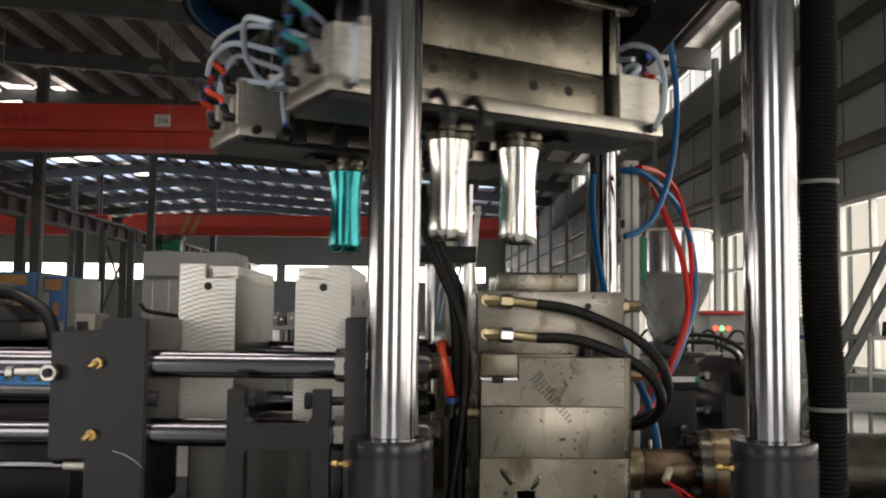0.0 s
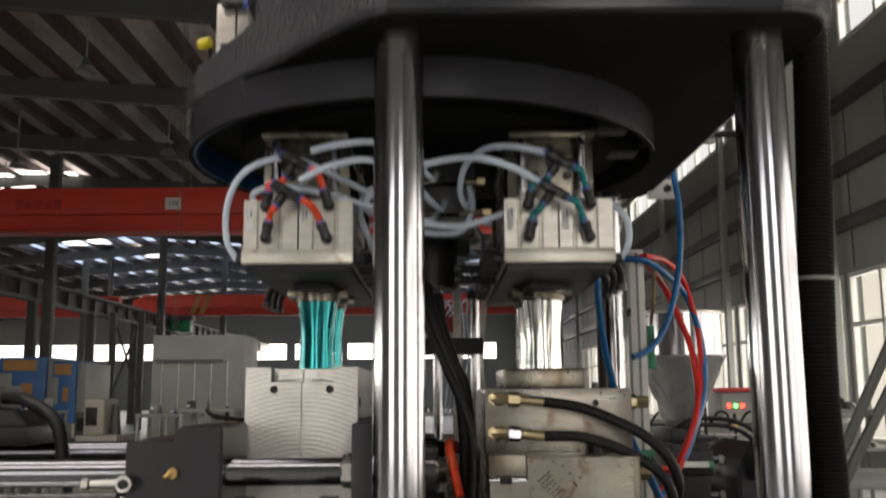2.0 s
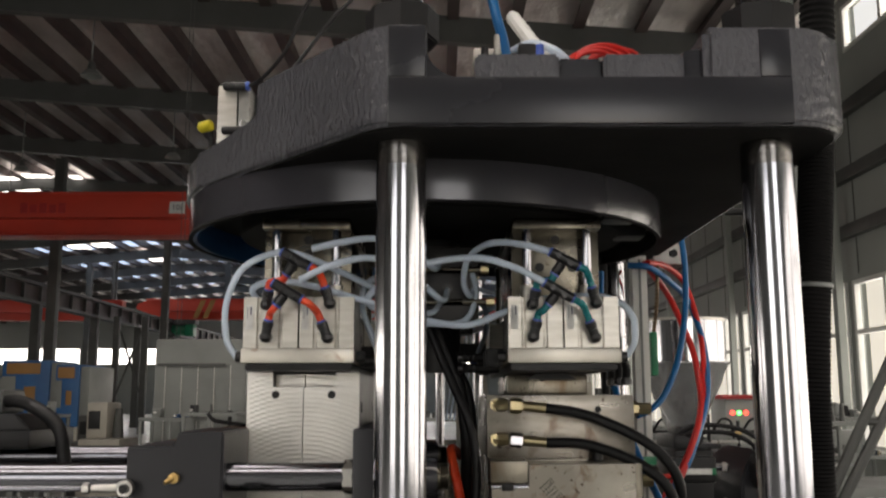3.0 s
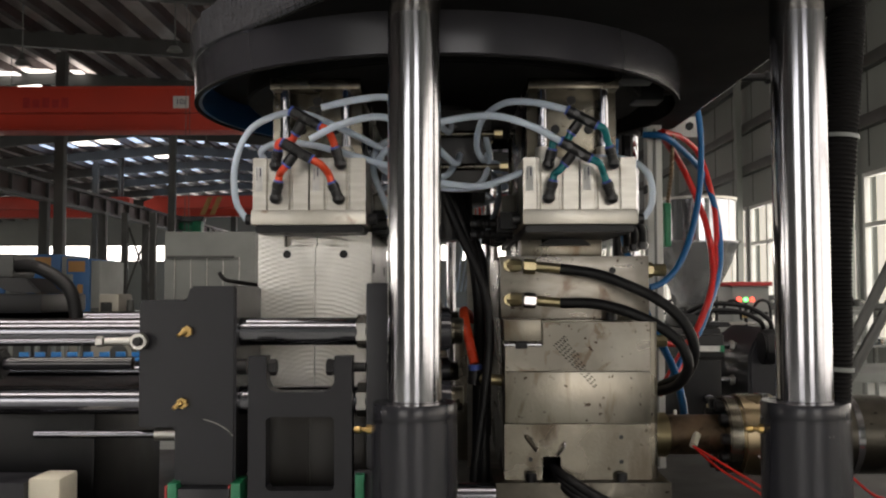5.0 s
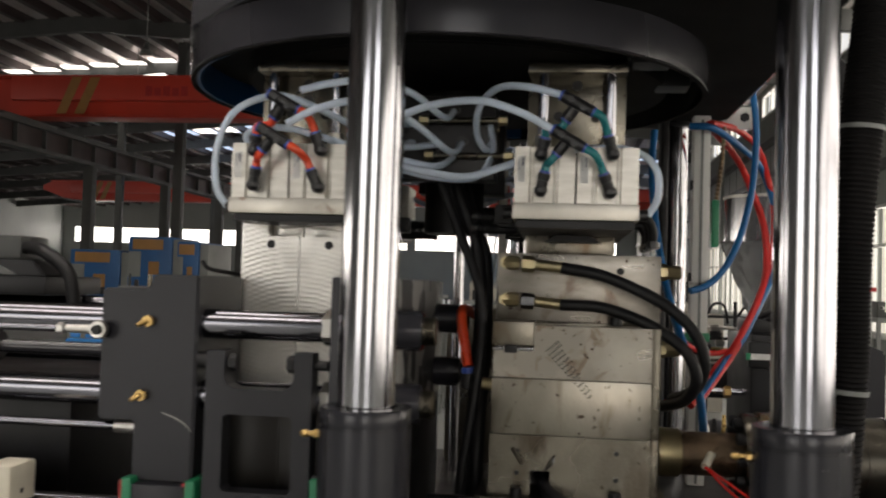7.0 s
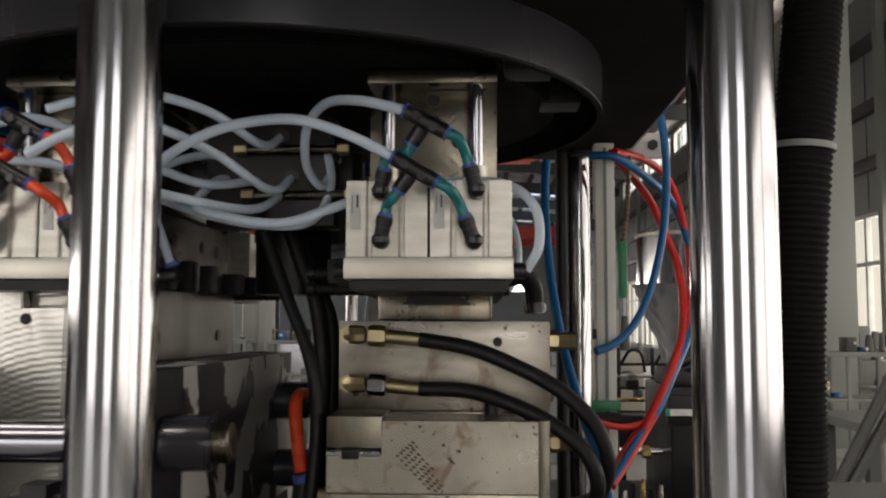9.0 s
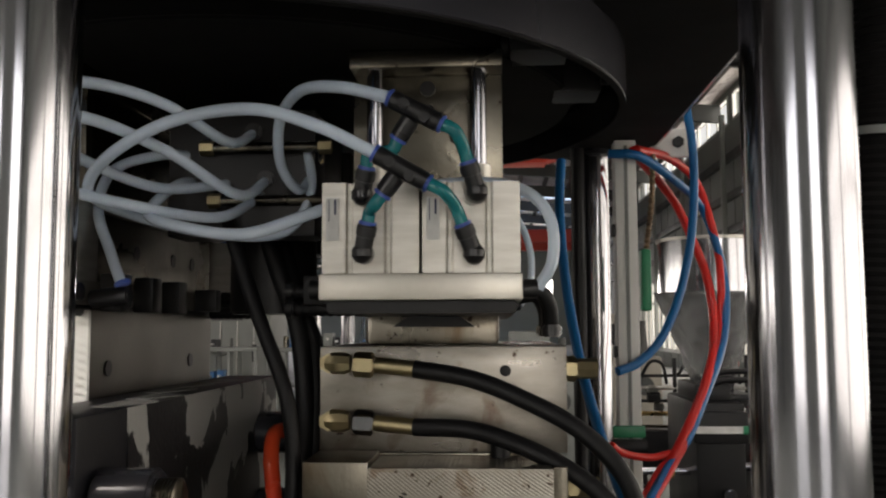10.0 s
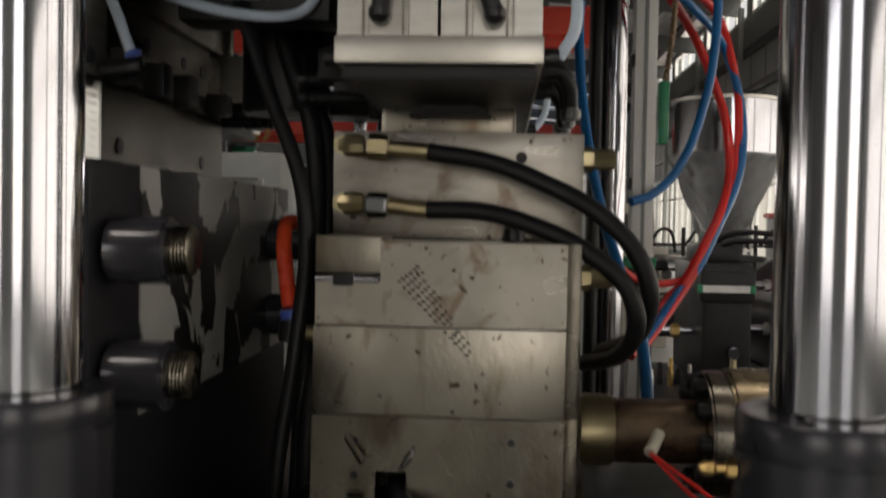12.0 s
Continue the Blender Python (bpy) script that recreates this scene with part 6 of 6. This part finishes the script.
def pipework():
    p = thing("valve_manifold", "cluttered rear valve manifold with brass and black pipe fittings", "valve manifold", at=(0.2, 1.3, 0.0))
    rng = random.Random(7)
    part("rack", box((0.32, 1.50, 1.0205), (1.05, 1.60, 1.16), 0.006), BLACK, p)
    for x in (0.35, 0.97):
        part("leg", box((x, 1.52, 0.0), (x + 0.05, 1.58, 1.0205), 0.003), BLACK, p)
    for k in range(5):
        z = 1.175 + 0.045 * k
        part("pipe", cyl((0.33, 1.52 + 0.01 * k, z), (1.0, 1.52 + 0.01 * k, z), 0.006 + 0.002 * (k % 2), seg=12), (OILSTEEL, BRASS, BLACK, PLATED, BLACK)[k], p)
    for k in range(26):
        x, z = 0.34 + 0.64 * rng.random(), 1.165 + 0.20 * rng.random()
        s = 0.008 + 0.014 * rng.random()
        kind = rng.choice((BLACK, BLACK, DARK, BRASS, PLATED, STRUCT))
        if rng.random() < 0.5:
            part("fitting", hexbolt((x, 1.50, z), (1, 0, 0), s, 2.2 * s), kind, p)
        else:
            part("valve_body", box((x, 1.485, z), (x + 2.4 * s, 1.515, z + 1.6 * s), 0.002), kind, p)
    for k in range(5):
        x = 0.38 + 0.13 * k
        part("post", cyl((x, 1.55, 1.1605), (x, 1.55, 1.40 + 0.05 * rng.random()), 0.008, seg=12), BLACK, p)
        part("loop_hose", tube([(x, 1.49, 1.36), (x + 0.03, 1.46, 1.41), (x + 0.07, 1.46, 1.40), (x + 0.09, 1.49, 1.33)], 0.006, 10), RUBBER, p)
    part("red_handle", cyl((0.47, 1.48, 1.27), (0.50, 1.48, 1.29), 0.006), REDEND, p, "small red handle")
    part("white_strip", box((0.62, 1.478, 1.335), (0.74, 1.484, 1.35), 0.001), PAPER, p)


pipework()


def hopper():
    h = thing("material_hopper", "polished steel hopper half wrapped in cloudy plastic film", "hopper")
    x, y = 0.70, 2.2
    m = Matrix.Translation((x, y, 0))
    part("drum", lathe([(0.150, 1.63), (0.152, 1.63), (0.152, 1.79), (0.150, 1.79), (0.148, 1.785), (0.148, 1.64), (0.150, 1.63)], m, 48), CHROME, h)
    part("cone", lathe([(0.030, 1.40), (0.148, 1.62), (0.152, 1.628), (0.148, 1.629), (0.034, 1.41), (0.03, 1.40)], m, 48), CHROME, h)
    part("rim", lathe([(0.150, 1.786), (0.158, 1.786), (0.158, 1.795), (0.150, 1.795), (0.150, 1.786)], m, 48), SATIN, h)
    part("throat", box((x - 0.05, y - 0.05, 1.34), (x + 0.05, y + 0.05, 1.3995), 0.006), DARK, h)
    own = bmesh.new()
    rings = []
    for k in range(14):
        z = 1.36 + 0.275 * k / 13
        r = 0.06 + 0.105 * (k / 13) ** 1.2
        rings.append([own.verts.new((x + (r + 0.022 * noise.noise(Vector((3 * math.cos(a), 3 * math.sin(a), 18 * z)))) * math.cos(a), y + (r + 0.022 * noise.noise(Vector((3 * math.cos(a) + 7, 3 * math.sin(a), 18 * z)))) * math.sin(a), z)) for a in [2 * math.pi * j / 40 for j in range(40)]])
    for a, b in zip(rings, rings[1:]):
        for j in range(40):
            own.faces.new((a[j], a[(j + 1) % 40], b[(j + 1) % 40], b[j]))
    part("film", own, FILM, h, "crumpled cloudy plastic film")
    part("base", box((x - 0.008, y - 0.1, 1.3215), (x + 0.10, y + 0.1, 1.3395), 0.004), DARK, h)


hopper()


def white_post():
    p = thing("profile_post", "pale aluminium profile post with a green cable clip", "post")
    part("profile", box((0.268, 1.0, 1.0205), (0.306, 1.04, 1.86), 0.003), WHITEPAINT, p)
    part("groove", box((0.284, 0.9985, 1.025), (0.290, 1.0, 1.85), 0), GREYCAB, p)
    for z in (1.70, 1.49):
        part("clip", box((0.2615, 0.99, z - 0.01), (0.2675, 1.02, z + 0.01), 0.001), BLACK, p)
    part("green_clip", box((0.255, 0.985, 1.345), (0.31, 0.9985, 1.365), 0.003), GREEN, p, "green clip")
    part("plug", cyl((0.25, 0.98, 1.33), (0.31, 0.98, 1.33), 0.014, bev=0.002), BLACK, p)
    part("green_grip", box((0.314, 1.02, 1.56), (0.332, 1.05, 1.67), 0.006), GREEN, p, "green grip")
    part("spring", tube([(0.325, 1.03, 1.67), (0.335, 1.03, 1.75), (0.34, 1.03, 1.84)], 0.005, 8, 16, ribs=0.2), BRONZE, p)


white_post()


def loose_hoses():
    def hose(name, pts, r, mat, label, cat, steps=10):
        return solid(name, tube(pts, r, 14, steps), mat, label, cat)
    hose("red_air_hose", [(0.297, 0.985, 1.837), (0.359, 1.1, 1.806), (0.413, 1.2, 1.768), (0.442, 1.2, 1.7), (0.464, 1.2, 1.64), (0.467, 1.16, 1.57), (0.444, 1.058, 1.494), (0.409, 0.97, 1.437), (0.374, 0.915, 1.385), (0.337, 0.886, 1.327), (0.315, 0.875, 1.306), (0.275, 0.825, 1.261), (0.24, 0.775, 1.226)], 0.0086, REDTUBE, "glossy red air hose hanging in a loop", "air hose")
    hose("red_air_hose", [(0.304, 0.985, 1.84), (0.381, 1.1, 1.845), (0.451, 1.2, 1.816), (0.477, 1.2, 1.738), (0.491, 1.2, 1.662), (0.483, 1.16, 1.57), (0.45, 1.058, 1.494), (0.403, 0.956, 1.424), (0.363, 0.902, 1.359), (0.338, 0.883, 1.321), (0.298, 0.833, 1.276), (0.263, 0.783, 1.241)], 0.0076, REDTUBE, "thin glossy red air hose hanging in a loop", "air hose")
    hose("blue_air_hose", [(0.255, 0.985, 1.833), (0.31, 0.985, 1.827), (0.395, 1.1, 1.799), (0.458, 1.2, 1.768), (0.487, 1.2, 1.692), (0.501, 1.2, 1.617), (0.48, 1.12, 1.538), (0.447, 1.036, 1.479), (0.397, 0.942, 1.411), (0.365, 0.902, 1.359), (0.337, 0.885, 1.324), (0.297, 0.835, 1.279), (0.262, 0.785, 1.244)], 0.0080, BLUETUBE, "glossy blue air hose hanging in a loop", "air hose")
    hose("blue_air_hose", [(0.165, 0.86, 1.80), (0.160, 0.84, 1.72), (0.165, 0.80, 1.60), (0.180, 0.74, 1.48), (0.200, 0.66, 1.38), (0.222, 0.58, 1.30), (0.225, 0.52, 1.24), (0.225, 0.50, 1.20)], 0.0078, BLUETUBE, "glossy blue air hose hanging beside the rear rod", "air hose")
    hose("red_air_hose", [(0.232, 0.83, 1.352), (0.255, 0.85, 1.337), (0.300, 0.88, 1.327), (0.340, 0.895, 1.333)], 0.0060, REDTUBE, "short red air hose joining the hanging loop", "air hose")
    hose("orange_air_hose", [(-0.175, 0.56, 1.395), (-0.185, 0.50, 1.408), (-0.194, 0.44, 1.413), (-0.192, 0.41, 1.392), (-0.184, 0.39, 1.355), (-0.177, 0.38, 1.322)], 0.0088, ORANGETUBE, "short glossy orange-red hose bent beside the mould", "air hose")
    j = thing("hose_joint", "black push-in joint with a blue ring", "hose joint")
    part("body", cyl((-0.175, 0.38, 1.310), (-0.178, 0.38, 1.285), 0.0125, bev=0.002), PLASTIC, j)
    part("ring", cyl((-0.176, 0.38, 1.320), (-0.175, 0.38, 1.3105), 0.0125, bev=0.001), BLUERING, j, "blue release ring")
    part("stub", cyl((-0.178, 0.38, 1.297), (-0.1285, 0.38, 1.292), 0.010, seg=14), ZINC, j)
    for k, pts in enumerate(([(-0.262, 0.42, 1.72), (-0.245, 0.40, 1.66), (-0.200, 0.37, 1.55), (-0.162, 0.35, 1.46), (-0.152, 0.34, 1.38), (-0.160, 0.33, 1.28), (-0.178, 0.33, 1.15), (-0.185, 0.34, 1.03)],
                             [(-0.235, 0.52, 1.72), (-0.225, 0.50, 1.66), (-0.205, 0.49, 1.60), (-0.178, 0.48, 1.53), (-0.165, 0.46, 1.42), (-0.168, 0.42, 1.28), (-0.172, 0.4, 1.03)],
                             [(-0.215, 0.54, 1.70), (-0.205, 0.52, 1.63), (-0.182, 0.50, 1.56), (-0.160, 0.49, 1.50), (-0.155, 0.45, 1.35), (-0.16, 0.40, 1.18), (-0.16, 0.40, 1.03)])):
        hose("black_cable", pts, 0.0082 if k == 0 else 0.0112, RUBBER, "thick black cable hanging down between the moulds", "cable")
    global conduit
    r = conduit = thing("corrugated_conduit", "black corrugated conduit with pale cable ties", "conduit")
    pts = [(0.372, 0.10, 2.25), (0.374, 0.10, 2.0), (0.368, 0.09, 1.82), (0.360, 0.08, 1.66), (0.360, 0.08, 1.50), (0.368, 0.08, 1.36), (0.372, 0.09, 1.20), (0.375, 0.10, 1.03)]
    part("conduit", tube([(x + 0.004, y, z) for x, y, z in pts], 0.0265, 20, 48, ribs=0.045), BLACKSHADE, r)
    for z, x in ((1.672, 0.3605), (1.335, 0.3685)):
        part("cable_tie", lathe([(0.0278, -0.003), (0.0292, -0.003), (0.0292, 0.003), (0.0278, 0.003), (0.0278, -0.003)], Matrix.Translation((x + 0.004, 0.08, z)), 28), GREYCAB, r, "pale cable tie")


loose_hoses()

drop_hose = solid("blue_air_hose", tube([(0.395, 1.05, 2.02), (0.405, 1.05, 1.93), (0.414, 1.05, 1.86), (0.415, 1.05, 1.78), (0.404, 1.04, 1.68), (0.378, 1.03, 1.58), (0.342, 1.01, 1.51), (0.300, 0.985, 1.472), (0.262, 0.965, 1.458)], 0.0078, 14, 10),
                  BLUETUBE, "glossy blue air hose looping under the platen", "air hose")


def background_rods():
    """Chrome slide rods and pale strips seen between the two moulds."""
    g = thing("slide_frame", "chrome slide rods and pale steel straps behind the moulds", "slide frame")
    for x, y in ((-0.265, 1.02), (-0.215, 1.08), (-0.12, 1.05)):
        part("rod", cyl((x, y, 1.0205), (x, y, 1.80), 0.012, seg=20), CHROME, g, "chrome slide rod")
    part("strap", box((-0.175, 1.03, 1.02), (-0.155, 1.04, 1.80), 0.001), SATIN, g)
    part("strap", prism([(-0.135, 1.30), (-0.12, 1.30), (-0.085, 1.75), (-0.10, 1.75)], -1.08, -1.075, 0.0005, Matrix.Rotation(radians(90), 4, "X")), SATIN, g)
    part("strap", prism([(-0.085, 1.30), (-0.07, 1.30), (-0.115, 1.75), (-0.13, 1.75)], -1.09, -1.085, 0.0005, Matrix.Rotation(radians(90), 4, "X")), SATIN, g)
    part("crosshead", box((-0.29, 1.0, 1.60), (-0.10, 1.1, 1.64), 0.004), BLACK, g)
    part("rear_plate", box((-0.30, 1.12, 1.0205), (0.12, 1.16, 1.40), 0.004), STEELLOW, g)
    part("valve", box((-0.20, 1.1, 1.66), (-0.15, 1.14, 1.72), 0.003), REDEND, g, "red valve")
    for k in range(4):
        part("thin_tube", tube([(-0.22 + 0.012 * k, 1.1, 1.70), (-0.20 + 0.02 * k, 1.06, 1.74), (-0.17 + 0.01 * k, 1.06, 1.69), (-0.18 + 0.015 * k, 1.08, 1.60), (-0.2 + 0.01 * k, 1.1, 1.45)], 0.003, 8), WHITETUBE, g)


background_rods()


# ---- what moves ----
TURN = [(0, 60.5), (0.1, 49), (0.2, 36), (0.3, 23.5), (0.4, 13.5), (0.5, 6.5), (0.6, 2.4), (0.7, 0.6), (0.8, 0), (12, 0)]
LIFT = [(0, DOWN), (1.45, DOWN), (1.6, 0.247), (1.8, 0.203), (2.0, 0.163), (2.25, 0.113), (2.5, 0.063), (2.7, 0.027), (2.85, 0.012), (3.0, 0.007), (3.3, 0.001), (3.5, 0), (12, 0)]
CLOSE = [(0, 0.101), (0.25, 0.068), (0.5, 0.030), (0.65, 0.011), (0.8, 0.002), (0.9, 0), (12, 0)]


def at_time(rows, t):
    for (a, va), (b, vb) in zip(rows, rows[1:]):
        if t <= b:
            return va + (vb - va) * (t - a) / (b - a)
    return rows[-1][1]


def motions():
    times = sorted({t for t, _ in TURN} | {t for t, _ in LIFT})
    walk(platen, [(t, pose(0, 0, v)) for t, v in LIFT])
    walk(drop_hose, [(t, pose(0, 0, 0.8 * v)) for t, v in LIFT])
    walk(head, [(t, pose(CX, CY, at_time(LIFT, t), 0, 0, -at_time(TURN, t))) for t in times])
    for ob, dx, dy in bottles:
        rows = []
        for t in times:
            a = radians(-at_time(TURN, t))
            x, y = CX + dx * math.cos(a) - dy * math.sin(a), CY + dx * math.sin(a) + dy * math.cos(a)
            rows.append((t, pose(x, y, 1.3405 + at_time(LIFT, t) - 0.0, 0, 0, -at_time(TURN, t))))
        walk(ob, rows)
    pivot = Matrix.Translation((0.37, 0.1, 1.9))
    walk(conduit, [(t, pivot @ pose(0, 0, 0, 0, 4.0 * (1 - v / DOWN), 0) @ pivot.inverted()) for t, v in LIFT])
    for ob in (slide, moving_half):
        walk(ob, [(t, pose(-v, 0, 0)) for t, v in CLOSE])


motions()
